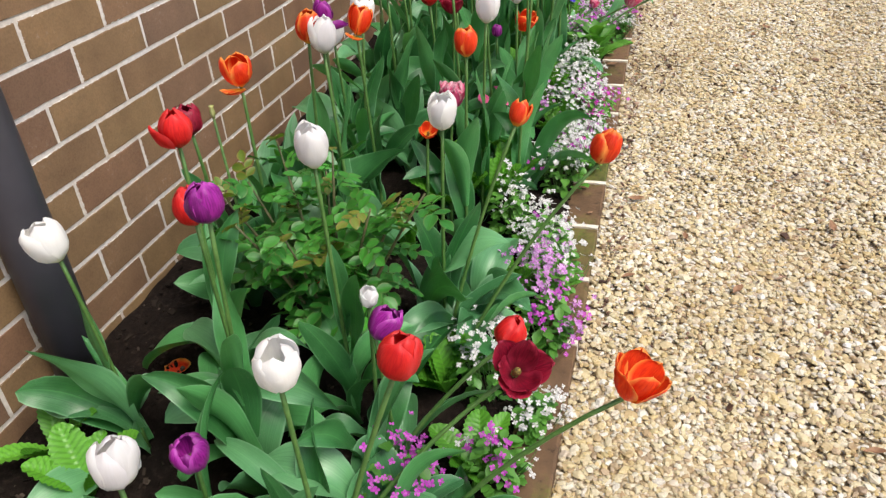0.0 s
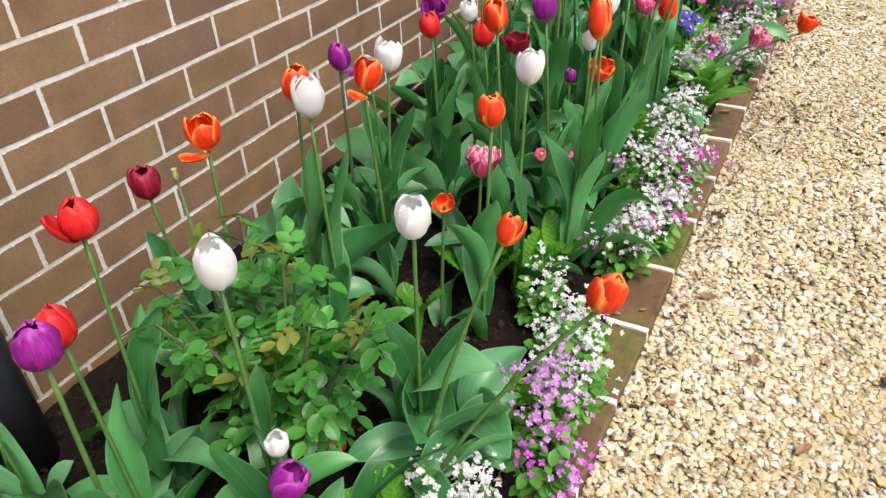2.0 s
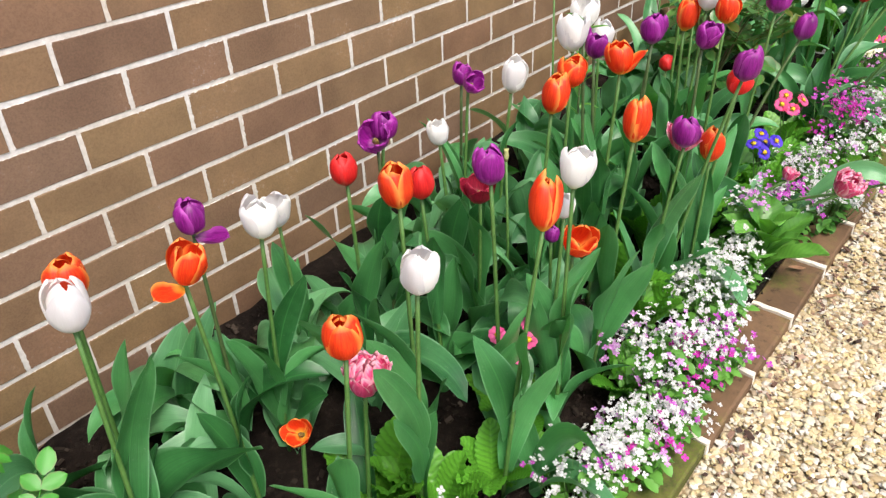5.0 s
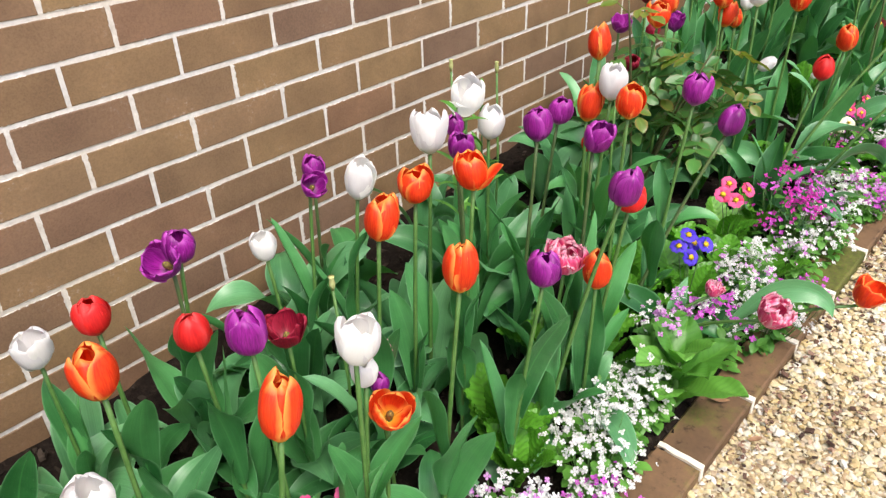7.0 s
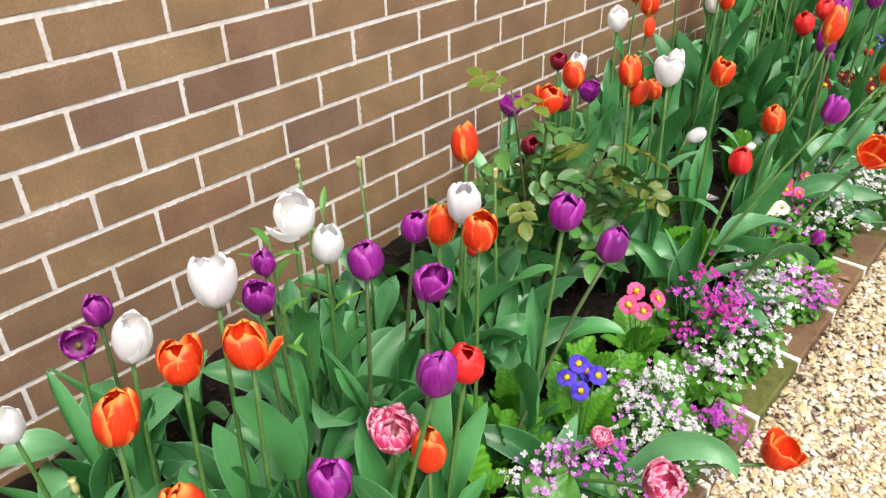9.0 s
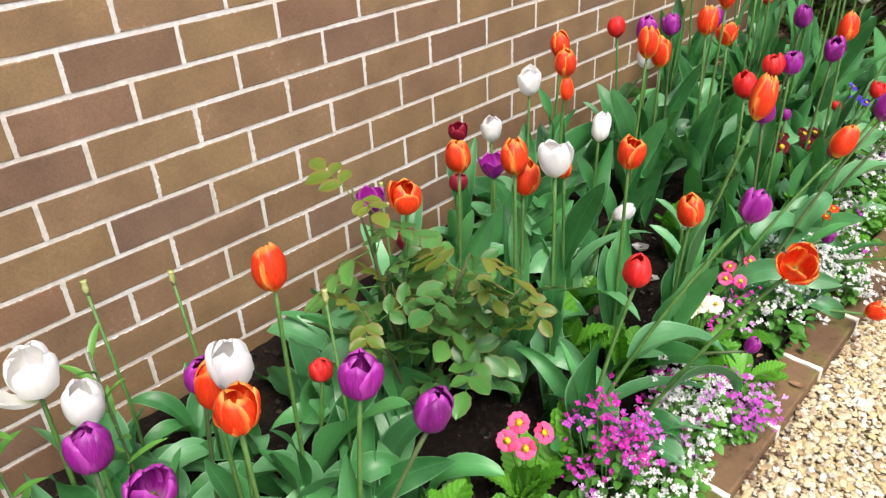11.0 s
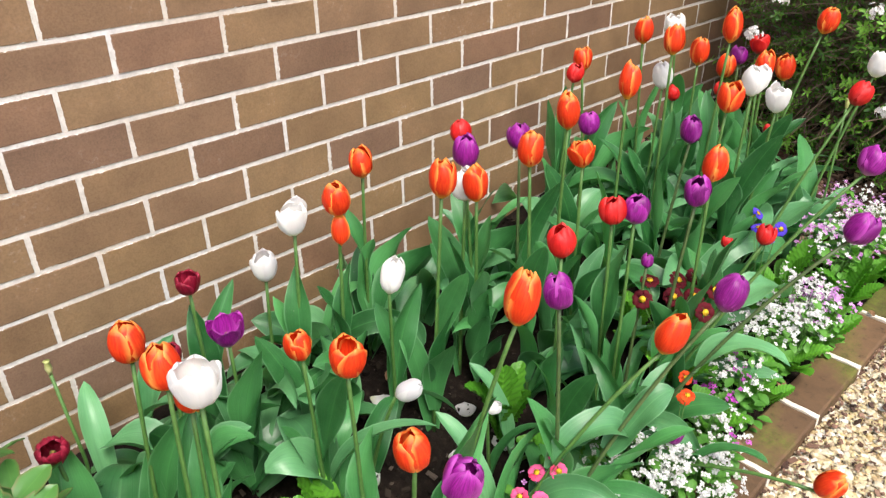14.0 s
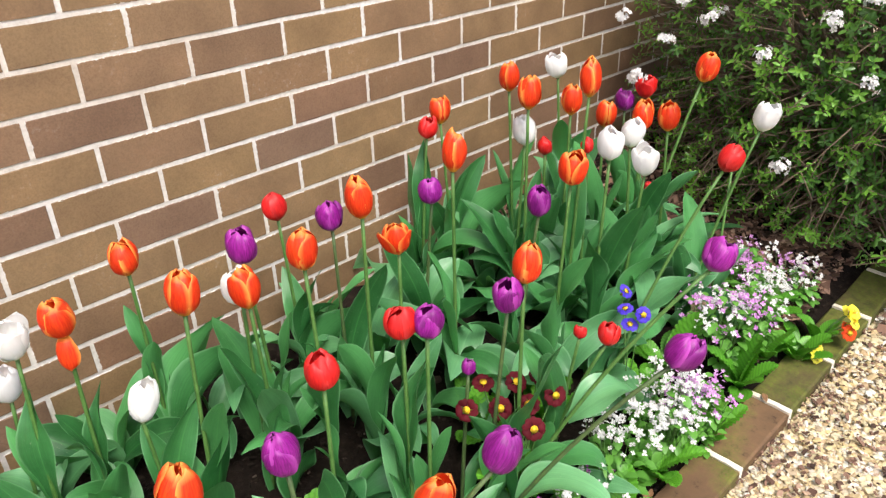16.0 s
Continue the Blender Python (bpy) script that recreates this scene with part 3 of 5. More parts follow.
for k, (x0, x1, y0, y1, n) in enumerate(((0.2, 4.6, -1.15, -1.10, 700), (1.6, 2.0, -1.30, -1.12, 120), (2.3, 2.6, -1.32, -1.14, 60), (3.3, 5.2, -1.6, -1.10, 1500), (3.9, 5.2, -2.1, -1.10, 2000), (0.0, 4.0, -1.9, -1.2, 600))):
    tagged(chips("leaf_litter", n, x0, x1, y0, y1, 0.0052 if x0 < 3.0 else 0.0062, M_CHIP, 60 + k, 0.4, on_gravel), "brown bits of bark and dry leaf strewn over the gravel", "litter", kind="stuff")

# ---- brick wall ----
wall_v = [(x, y, z) for x in (-3.0, 8.0) for y in (0.0004, 0.25) for z in (-0.7, 3.2)]
wall_f = [(0, 1, 3, 2), (4, 6, 7, 5), (0, 4, 5, 1), (2, 3, 7, 6), (0, 2, 6, 4), (1, 5, 7, 3)]
wall = tagged(new("wall_house", mesh_of("wall_house", wall_v, wall_f, M_MORTAR, smooth=False)), "brown brick house wall in stretcher bond with cream mortar", "wall", kind="structure")


def brick_shape(l, h, d, proud, c, seed):
    """A brick seen from its face: chamfered and slightly uneven round the face. Origin at the face's centre."""
    r = random.Random(seed)
    vs = []
    ring = [(-1, -1), (-0.5, -1), (0, -1), (0.5, -1), (1, -1), (1, 1), (0.5, 1), (0, 1), (-0.5, 1), (-1, 1)]
    for inset, y in ((c, -proud), (0.0, -proud + c * 0.9), (0.0, d)):
        for a, b in ring:
            j = 0.0013 if y < d else 0.0
            vs.append((a * (l / 2 - inset) + r.uniform(-j, j), y + r.uniform(-j, j) * 0.5, b * (h / 2 - inset) + r.uniform(-j, j)))
    fs = [(i, i + 1, 8 - i, 9 - i) for i in range(4)]
    for k in (0, 10):
        for i in range(10):
            fs.append((k + i, k + 10 + i, k + 10 + (i + 1) % 10, k + (i + 1) % 10))
    return vs, fs


variants = [brick_shape(0.2300, 0.0762, 0.05, 0.0016, 0.0012, s) for s in range(5)]
brick_meshes = [mesh_of("wall_brick", v, f, M_BRICK, smooth=False) for v, f in variants]
rest_v, rest_f = [], []
near_bricks = []
for row in range(-26, 19):
    z = ROW_TOP - row * PITCH_Z - PITCH_Z / 2
    for i in range(-13, 34):
        x = (i + (0.5 if row % 2 == 0 else 0.0)) * PITCH_X
        if -3.0 < x < 8.0:
            near = -0.75 < x < 5.4 and edge_top(x) + 0.05 < z < edge_top(x) + 1.08
            near_bricks.append((x, z)) if near and len(near_bricks) < 330 else rest_v.append((x, z))
rest_pos, rest_v = rest_v, []
for n, (x, z) in enumerate(rest_pos):
    v, f = variants[n % 5]
    o = len(rest_v)
    rest_v += [(a + x, b, c + z) for a, b, c in v]
    rest_f += [tuple(i + o for i in q) for q in f]
part("brickwork", mesh_of("brickwork", rest_v, rest_f, M_BRICK_JOINED, smooth=False), wall, "brown bricks higher up and further along")["kind"] = "stuff"

# ---- edging of bricks laid flat along the gravel ----
EDGE_PITCH = 0.2471
edging = tagged(new("edging_border"), "row of brown bricks laid end to end with white mortar joints", "edging", kind="structure")
edging.empty_display_size = 0.05


def edge_brick_shape(seed):
    """A brick lying flat, top at z = 0, outer side at y = 0, worn edges."""
    r = random.Random(seed)
    l, w, h, c = 0.234, 0.104, 0.09, 0.005
    ring = [(-1, 0), (-0.3, 0), (0.4, 0), (1, 0), (1, 1), (0.3, 1), (-0.4, 1), (-1, 1)]
    vs = []
    for inset, z in ((c, 0.0), (0.0, -c * 0.9), (0.0, -h)):
        for a, b in ring:
            vs.append((a * (l / 2 - inset) + r.uniform(-1, 1) * 0.0012, inset + b * (w - 2 * inset) + r.uniform(-1, 1) * 0.0015, z + r.uniform(-1, 1) * 0.0010))
    fs = [(0, 1, 6, 7), (1, 2, 5, 6), (2, 3, 4, 5)]
    for k in (0, 8):
        for i in range(8):
            fs.append((k + i, k + 8 + i, k + 8 + (i + 1) % 8, k + (i + 1) % 8))
    return vs, fs


edge_meshes = [mesh_of("edging_brick", *edge_brick_shape(s), M_EDGE, smooth=False) for s in range(4)]
moss_meshes = [mesh_of("mossy_edging_brick", *edge_brick_shape(s), M_EDGE_MOSS, smooth=False) for s in (11, 12)]
jr = random.Random(4)
jv, jf = [], []
for k in range(7):
    w = k / 6
    jv += [(-0.0068 + jr.uniform(-1, 1) * 0.0012, -0.001 + w * 0.104, 0.0015 + jr.uniform(-1, 1) * 0.001), (0.0068 + jr.uniform(-1, 1) * 0.0012, -0.001 + w * 0.104, 0.0015),
           (-0.0066, -0.001 + w * 0.104, -0.09), (0.0066, -0.001 + w * 0.104, -0.09)]
for k in range(6):
    o = k * 4
    jf += [(o, o + 1, o + 5, o + 4), (o, o + 4, o + 6, o + 2), (o + 1, o + 3, o + 7, o + 5)]
jf += [(0, 2, 3, 1), (24, 25, 27, 26)]
joint_mesh = mesh_of("mortar_joint", jv, jf, M_MORTAR_WHITE, smooth=False)


def edging_run():
    turn = math.degrees(math.atan2(-0.0110, 1))
    for n in range(-8, 22):
        xj = 0.868 + EDGE_PITCH * n
        xb = xj + EDGE_PITCH / 2
        mossy = n in (0, 6) or n > 13
        me = (moss_meshes if mossy else edge_meshes)[n % (2 if mossy else 4)]
        jit = rng.uniform(-0.003, 0.003)
        part("brick", me, edging, "moss-grown brick" if mossy else "", Matrix.Translation((xb, edge_y(xb) + jit, edge_top(xb) + rng.uniform(-0.002, 0.002))) @ pose(0, 0, 0, rng.uniform(-1, 1), -math.degrees(math.atan(SLOPE)), turn + rng.uniform(-0.5, 0.5)))
        part("mortar_joint", joint_mesh, edging, "", Matrix.Translation((xj, edge_y(xj), edge_top(xj) + 0.001)) @ pose(0, 0, 0, 0, -math.degrees(math.atan(SLOPE)), turn))


# ---- downpipe ----
def downpipe(x, y, r, z0, z1):
    p = thing("downpipe", x, y, z0, "round charcoal-grey downpipe fixed upright to the brick wall", "pipe")
    v, f = tube([(0, 0, (z1 - z0) * k / 6) for k in range(7)], [r] * 7, 28)
    part("pipe", mesh_of("pipe", v, f, M_PIPE), p)
    for z in (0.95, 2.2):
        v, f = tube([(0, 0, z), (0, 0, z + 0.03)], [r + 0.004] * 2, 28)
        part("pipe_clip", mesh_of("pipe_clip", v, f, M_PIPE), p)
    return p


downpipe(-0.335, -0.062, 0.053, 0.06, 3.0)


def cable_loop(x, z):
    """A thin white cable hanging in a shallow loop down the wall."""
    p = thing("wall_cable", x, -0.006, z, "thin white cable hanging in a loop on the brick wall", "cable")
    pts = [(-0.065 + 0.13 * k / 16, -0.004 * math.sin(k / 16 * math.pi), 0.06 - 0.06 * math.sin(k / 16 * math.pi) ** 0.5) for k in range(17)]
    pts = [(-0.067, 0, 0.6), (-0.067, 0, 0.3)] + pts + [(0.068, 0, 0.3), (0.07, 0, 0.6)]
    v, f = tube(pts, [0.0027] * len(pts), 8)
    part("cable", mesh_of("cable", v, f, M_CABLE), p)


cable_loop(2.947, 1.262)


# ---- tulips ----
def curve(t, stops):
    """Smooth value at t through (t, value) stops."""
    for (a, p), (b, q) in zip(stops, stops[1:]):
        if t <= b:
            k = (t - a) / (b - a)
            return p + (q - p) * (k * k * (3 - 2 * k) * 0.5 + k * 0.5)
    return stops[-1][1]


# radius of the closed cup from base to tip, by the bloom's form
EGG = ((0, 0.24), (0.10, 0.66), (0.24, 0.91), (0.42, 1.02), (0.60, 0.99), (0.76, 0.86), (0.88, 0.66), (0.96, 0.44), (1.0, 0.26))
BARREL = ((0, 0.24), (0.10, 0.68), (0.22, 0.92), (0.40, 1.02), (0.60, 1.03), (0.78, 0.93), (0.90, 0.74), (0.97, 0.52), (1.0, 0.36))
WIDE = ((0, 0.24), (0.10, 0.62), (0.22, 0.90), (0.40, 1.14), (0.62, 1.36), (0.82, 1.58), (1.0, 1.74))
BREADTH = ((0, 0.14), (0.15, 0.72), (0.35, 1.10), (0.58, 1.16), (0.76, 1.00), (0.88, 0.76), (0.95, 0.50), (0.985, 0.26), (1.0, 0.06))
# form, height and radius of each colour's cup
FORMS = {"o": (EGG, 0.0755, 0.0282), "w": (BARREL, 0.0750, 0.0266), "p": (BARREL, 0.064, 0.0256), "r": (EGG, 0.068, 0.0282), "d": (BARREL, 0.066, 0.0270), "k": (BARREL, 0.068, 0.0270)}


def petal_shape(kind, opened, inner, seed):
    """One tulip petal, the cup's axis being z; opened spreads it outwards."""
    r = random.Random(seed)
    ragged, slim = {"k": 1.0, "d": 0.5, "p": 0.35}.get(kind, 0.15), 0.72 if kind == "k" else 1.0
    form, H, R = FORMS[kind]
    nu, nv = 9, 13
    H *= r.uniform(0.94, 1.05) * (1.02 if inner else 0.99)
    R *= 0.95 if inner else 1.0
    vs, uv = [], []
    lean, ph, flick = r.uniform(-0.12, 0.12), r.uniform(0, 6), r.uniform(-0.25, 0.40)
    for j in range(nv):
        t = 1 - (1 - j / (nv - 1)) ** 1.5
        k = curve(t, form) * (1 - opened) + curve(t, WIDE) * opened + flick * max(0.0, t - 0.74)
        if inner:
            k -= 0.36 * max(0.0, t - 0.6) * (1 - min(opened, 1.0))
        k = max(k, 0.05)
        rad = R * k
        z = H * t ** 0.95 * (1 - 0.22 * opened * t ** 1.4)
        half = min(curve(t, BREADTH) / max(k, 0.12), 1.30) * slim
        for i in range(nu):
            u = -1 + 2 * i / (nu - 1)
            w = u * half + lean * t * t
            rr = rad * (1 - 0.05 * abs(u) ** 2.2 * t) + 0.0009 * math.sin(u * 5 + t * 6 + ph) * min(1.0, t * 3) + ragged * 0.003 * math.sin(u * 9 + ph) * t
            rr += 0.0010 * math.exp(-(u * 4) ** 2) * math.sin(math.pi * min(1.0, t * 1.1)) + 0.0012 * abs(u) ** 3 * math.sin(7 * t + ph)
            zz = z - 0.0035 * (1 - math.cos(u * 2)) * t + ragged * 0.004 * math.sin(u * 11 + ph * 2) * t ** 3
            vs.append((rr * math.cos(w), rr * math.sin(w), zz))
            uv.append(((u + 1) / 2, t))
    return vs, grid_faces(nu, nv), uv


PETAL_CACHE = {}


def petal_mesh(kind, opened, inner, seed):
    key = (kind, round(opened * 5), inner, seed)
    if key not in PETAL_CACHE:
        v, f, u = petal_shape(kind, round(opened * 5) / 5, inner, seed * 13 + round(opened * 5) * 3 + inner)
        PETAL_CACHE[key] = mesh_of("petal", v, f, PETALS[kind], u)
    return PETAL_CACHE[key]


hv, hf = tube([(0, 0, -0.002), (0, 0, 0.004), (0, 0, 0.008), (0, 0, 0.020), (0, 0, 0.026), (0, 0, 0.029)], [0.0035, 0.006, 0.0055, 0.0065, 0.0050, 0.0018], 12)
hv = [(x * (1 + 0.45 * math.cos(6 * math.atan2(y, x))), y * (1 + 0.45 * math.cos(6 * math.atan2(y, x))), z) for x, y, z in hv]
HEART = mesh_of("flower_heart", hv, hf, M_STAMEN)


def tulip_leaf_shape(seed, upright=False, floppy=False):
    """A broad, channelled, wavy-edged tulip leaf rising from the ground: grows along +x and up."""
    r = random.Random(seed)
    nu, nv = 7, 16
    L, W = r.uniform(0.22, 0.36), r.uniform(0.026, 0.046)
    th0, bend, p = r.uniform(0.04, 0.40), r.choice((r.uniform(0.1, 0.8), r.uniform(0.6, 1.5), r.uniform(1.6, 2.9))), r.uniform(1.3, 3.2)
    if upright:
        L, W, th0, bend, p = r.uniform(0.20, 0.31), r.uniform(0.017, 0.030), r.uniform(0.03, 0.16), r.uniform(0.1, 0.7), 2.0
    if floppy:
        L, W, th0, bend, p = r.uniform(0.20, 0.31), r.uniform(0.036, 0.052), r.uniform(0.1, 0.5), r.uniform(1.1, 2.3), r.uniform(1.1, 2.0)
    fold, twist, wave, ph, side = r.uniform(0.25, 0.95), r.uniform(-1.2, 1.2), r.uniform(0.08, 0.42), r.uniform(0, 6), r.uniform(-0.35, 0.35)
    round_tip, kink = r.uniform(3.2, 6.0), r.uniform(-0.35, 0.35)
    x = z = 0.0
    vs, uv = [], []
    for j in range(nv):
        t = j / (nv - 1)
        th = th0 + bend * t ** p + kink * math.sin(t * 5 + ph) * 0.5
        if j:
            x += L / (nv - 1) * math.sin(th)
            z += L / (nv - 1) * math.cos(th)
        w = W * (0.32 + 0.90 * math.sin(math.pi * (0.06 + 0.70 * t))) * max(0.0, 1 - t ** round_tip) ** 0.7
        w = max(w, 0.0006)
        nrm = Vector((-math.cos(th), 0, math.sin(th)))
        tw = twist * t
        across = Vector((0, 1, 0)) * math.cos(tw) + nrm * math.sin(tw)
        up = nrm * math.cos(tw) - Vector((0, 1, 0)) * math.sin(tw)
        c = Vector((x + 0.006, side * t * t * L, z))
        k = fold * (1 - 0.6 * t)
        for i in range(nu):
            u = -1 + 2 * i / (nu - 1)
            pnt = c + across * (u * w * math.cos(k * abs(u))) + up * (abs(u) ** 1.3 * w * math.sin(k) + wave * w * abs(u) ** 2 * math.sin(8 * t + ph + (2.5 if u > 0 else 0)))
            vs.append(pnt)
            uv.append(((u + 1) / 2, t))
    return vs, grid_faces(nu, nv), uv


LEAVES, UPRIGHT = [], []
for s in range(44):
    v, f, u = tulip_leaf_shape(s * 7 + 1)
    LEAVES.append(mesh_of("leaf", v, f, M_TULIP_LEAF_PALE if s % 5 < 3 else M_TULIP_LEAF, u))
FLOPPY = []
for s in range(16):
    v, f, u = tulip_leaf_shape(s * 5 + 900, False, True)
    FLOPPY.append(mesh_of("leaf", v, f, M_TULIP_LEAF_PALE if s % 2 else M_TULIP_LEAF, u))
for s in range(8):
    v, f, u = tulip_leaf_shape(s * 11 + 500, True)
    UPRIGHT.append(mesh_of("leaf", v, f, M_TULIP_LEAF, u))


# low plants and bare soil that the tulip leaves leave room for: x, y, radius
CLEARINGS = ((2.28, -0.68, 0.13), (0.28, -0.62, 0.20), (1.35, -0.71, 0.15), (1.83, -0.71, 0.12), (2.66, -0.62, 0.12), (0.90, -0.72, 0.10), (3.66, -0.80, 0.14), (2.30, -0.80, 0.12),
             (2.89, -0.85, 0.12), (0.565, -0.67, 0.12), (-0.10, -0.56, 0.16), (2.9, -0.45, 0.12), (1.66, -0.77, 0.15), (3.2, -0.42, 0.12), (0.66, -0.76, 0.13), (1.31, -0.81, 0.12), (2.72, -0.74, 0.11), (3.22, -0.63, 0.12), (1.93, -0.69, 0.12), (-0.52, -0.36, 0.12))


def in_clearing(x, y, more=0.0):
    return any((x - a) ** 2 + (y - b) ** 2 < (c + more) ** 2 for a, b, c in CLEARINGS)


def add_leaves(root, n, first=0.0, scale=1.0):
    for k in range(n):
        a = first + 360.0 * k / n + rng.uniform(-40, 40)
        if root.matrix_world.translation.x > 2.4 and rng.random() < 0.4:
            a = rng.uniform(-110, 0)
        s = scale * rng.uniform(0.78, 1.12)
        m = Matrix.Translation((0, 0, rng.uniform(-0.01, 0.012) + 0.025 * k * scale)) @ pose(0, 0, 0, 0, rng.uniform(-6, 8), a) @ Matrix.Diagonal((s, s, s, 1))
        low = rng.random() < (0.62 if root.matrix_world.translation.x < 0.35 else 0.42)
        part("leaf", rng.choice(FLOPPY if low else LEAVES), root, "", m)


def flower_cup(kind, size, opened, root, m, peel=0.0, tall=1.0):
    """The bloom: a heart with its petals round it; peel bends the first petal outwards by so many degrees."""
    bloom = part("bloom", HEART, root, "", m @ Matrix.Diagonal((size / tall ** 0.5, size / tall ** 0.5, size * tall, 1)))
    s0 = rng.randrange(5)
    if kind == "k":
        rings = ((0.72, 0, 6, 1.0, 0), (0.48, 0, 6, 1.02, 30), (0.28, 0, 5, 0.98, 10), (0.1, 1, 4, 0.9, 40))
    else:
        rings = ((opened, 0, 3, 1.0, 0), (opened * 0.8, 1, 3, 1.0, 60))
    for op, inner, n, sc, off in rings:
        for k in range(n):
            bent = peel if k == 0 and not inner and kind != "k" else 0.0
            o = max(0.0, op + rng.uniform(-0.12, 0.12)) + (0.4 if bent else 0.0)
            q = sc * rng.uniform(0.94, 1.05)
            part("petal", petal_mesh(kind, o, inner, (s0 + k) % 5), bloom, "petal bent outwards" if bent else "",
                 pose(0, 0, 0, 0, 0, off + 360 / n * k + (0 if bent else rng.uniform(-7, 7))) @ pose(0, 0, 0, rng.uniform(-3, 3), bent + rng.uniform(-3, 4), 0) @ Matrix.Diagonal((q, q, q * rng.uniform(0.95, 1.05), 1)))
    return bloom


def tulip(kind, x, y, z, size=1.0, opened=None, base=None, tilt=None, leaves=None, hanging=False, face=None, peel=None, tall=None):
    """A tulip whose bloom has its middle at (x, y, z); peel gives the bearing and the bend of one petal that hangs out."""
    rng.seed(int(x * 1000) * 7919 + int(y * 1000) * 31)
    if opened is None:
        opened = {"o": rng.uniform(0.0, 0.22), "w": rng.uniform(0.06, 0.28), "p": rng.uniform(0.0, 0.16), "r": rng.uniform(0.0, 0.2), "d": rng.uniform(0.1, 0.3), "k": 0.5}[kind]
    if base is None:
        lean = 0.30 * max(0.0, min(1.0, (-0.84 - y) / 0.16))
        base = (x + rng.uniform(-0.05, 0.03) - lean * 0.4, min(y + rng.uniform(-0.03, 0.04) + lean, -0.10))
    if tall is None:
        tall = rng.uniform(0.98, 1.14) if kind == "o" and opened < 0.3 else rng.uniform(0.94, 1.06)
    bx, by = base
    bz = soil(bx, by) - 0.012
    size *= {"o": 0.97, "r": 0.95}.get(kind, 1.03)
    root = thing("tulip", bx, by, bz, LABELS[kind], "tulip", "tulips in the bed")
    foot, head = Vector((0, 0, 0)), Vector((x - bx, y - by, z - bz))
    flat = Vector((head.x, head.y, 0))
    axis = (Vector((0, 0, 1)) + flat * 1.4 + Vector((rng.uniform(-0.12, 0.12), rng.uniform(-0.12, 0.12), 0))).normalized()
    if tilt:
        away = (flat if flat.length > 0.03 else Vector((rng.uniform(-1, 1), -1, 0))).normalized()
        if face:
            away = Vector((face[0], face[1], 0)).normalized()
        axis = (Vector((0, 0, 1)) * math.cos(radians(tilt)) + away * math.sin(radians(tilt))).normalized()
    top = head - axis * 0.035 * size
    bow = foot.lerp(top, 0.55) + Vector((0, 0, 0.12 * flat.length)) - flat * 0.12
    pts = []
    for k in range(9):
        t = k / 8
        p = foot * (1 - t) ** 2 + bow * 2 * t * (1 - t) + top * t * t
        pts.append(p)
    v, f = tube(pts, [0.0047 - 0.0010 * k / 8 for k in range(9)], 7)
    part("stem", mesh_of("stem", v, f, M_STEM_DARK if kind == "p" and rng.random() < 0.5 else M_STEM), root)
    twist = rng.uniform(0, 6.28)
    flower_cup(kind, size, opened, root, Matrix.Translation(top) @ frame_to(axis, radians(peel[0]) if peel else twist), peel[1] if peel else 0.0, tall)
    n = leaves if leaves is not None else (5 if rng.random() < 0.4 else 4)
    if size < 0.7 or in_clearing(bx, by):
        n = min(n, 1 if in_clearing(bx, by) else 2)
    add_leaves(root, n if by > -0.74 else min(n, 3), rng.uniform(0, 360), (1.0 if size > 0.7 else 0.75) * (1.0 if by > -0.74 else 0.80))
    if head.z > 0.4 and flat.length < 0.15:
        for k in (1, 2, 3) if rng.random() < 0.6 else (1, 2):
            q = rng.uniform(0.85, 1.15)
            part("leaf", rng.choice(UPRIGHT), root, "", Matrix.Translation(pts[k]) @ pose(0, 0, 0, 0, 0, rng.uniform(0, 360)) @ Matrix.Diagonal((q, q, q, 1)))
    if flat.length > 0.17:
        q = rng.uniform(0.65, 0.85)
        for k in (1, 3) if x > 2.0 else (1,):
            part("leaf", rng.choice(LEAVES), root, "", Matrix.Translation(pts[k]) @ pose(0, 0, 0, 0, rng.uniform(14, 30), math.degrees(math.atan2(flat.y, flat.x)) + rng.uniform(-14, 14)) @ Matrix.Diagonal((q, q, q, 1)))
    if hanging:
        part("petal", petal_mesh(kind, 0.2, 0, 1), root, "petal hanging below the bloom", Matrix.Translation(top + Vector((0.004, 0.004, 0.006))) @ pose(0, 0, 0, 0, 0, 52) @ pose(0, 0, 0, 0, 186, 0) @ Matrix.Diagonal((0.8, 0.75, 1.0, 1)))
    return root


tulip("w", -0.774, -0.565, 0.494)
tulip("w", -0.674, -0.764, 0.604)
tulip("p", -0.651, -0.567, 0.382, opened=0.2, tilt=12, face=(-1, -0.3))
tulip("r", -0.643, -0.915, 0.622, opened=0.3)
tulip("o", -0.483, -1.197, 0.485, opened=0.9, base=(-0.52, -0.82), tilt=20)
tulip("w", -0.451, -0.234, 0.593, size=1.1, opened=0.2, tilt=14, face=(-0.6, 1))
tulip("p", -0.462, -0.566, 0.707)
tulip("r", -0.395, -0.487, 0.652)
tulip("d", -0.408, -1.021, 0.41, opened=1.0, tilt=38, face=(-1, -0.6), size=1.0)
tulip("p", -0.313, -0.762, 0.393, opened=0.2, tilt=35, face=(0.6, -1))
tulip("r", -0.313, -0.99, 0.405, size=0.95)
tulip("w", -0.283, -0.724, 0.422, size=0.62)
tulip("r", -0.255, -0.393, 0.72, size=1.05, opened=0.1, peel=(150, 16))
tulip("w", -0.233, -0.636, 0.688)
tulip("d", -0.017, -0.25, 0.63, size=0.95)
tulip("w", 0.045, -0.786, 0.644)
tulip("o", 0.059, -1.109, 0.582, base=(-0.05, -0.8))
tulip("o", 0.069, -0.338, 0.707, opened=0.35, peel=(185, 48))
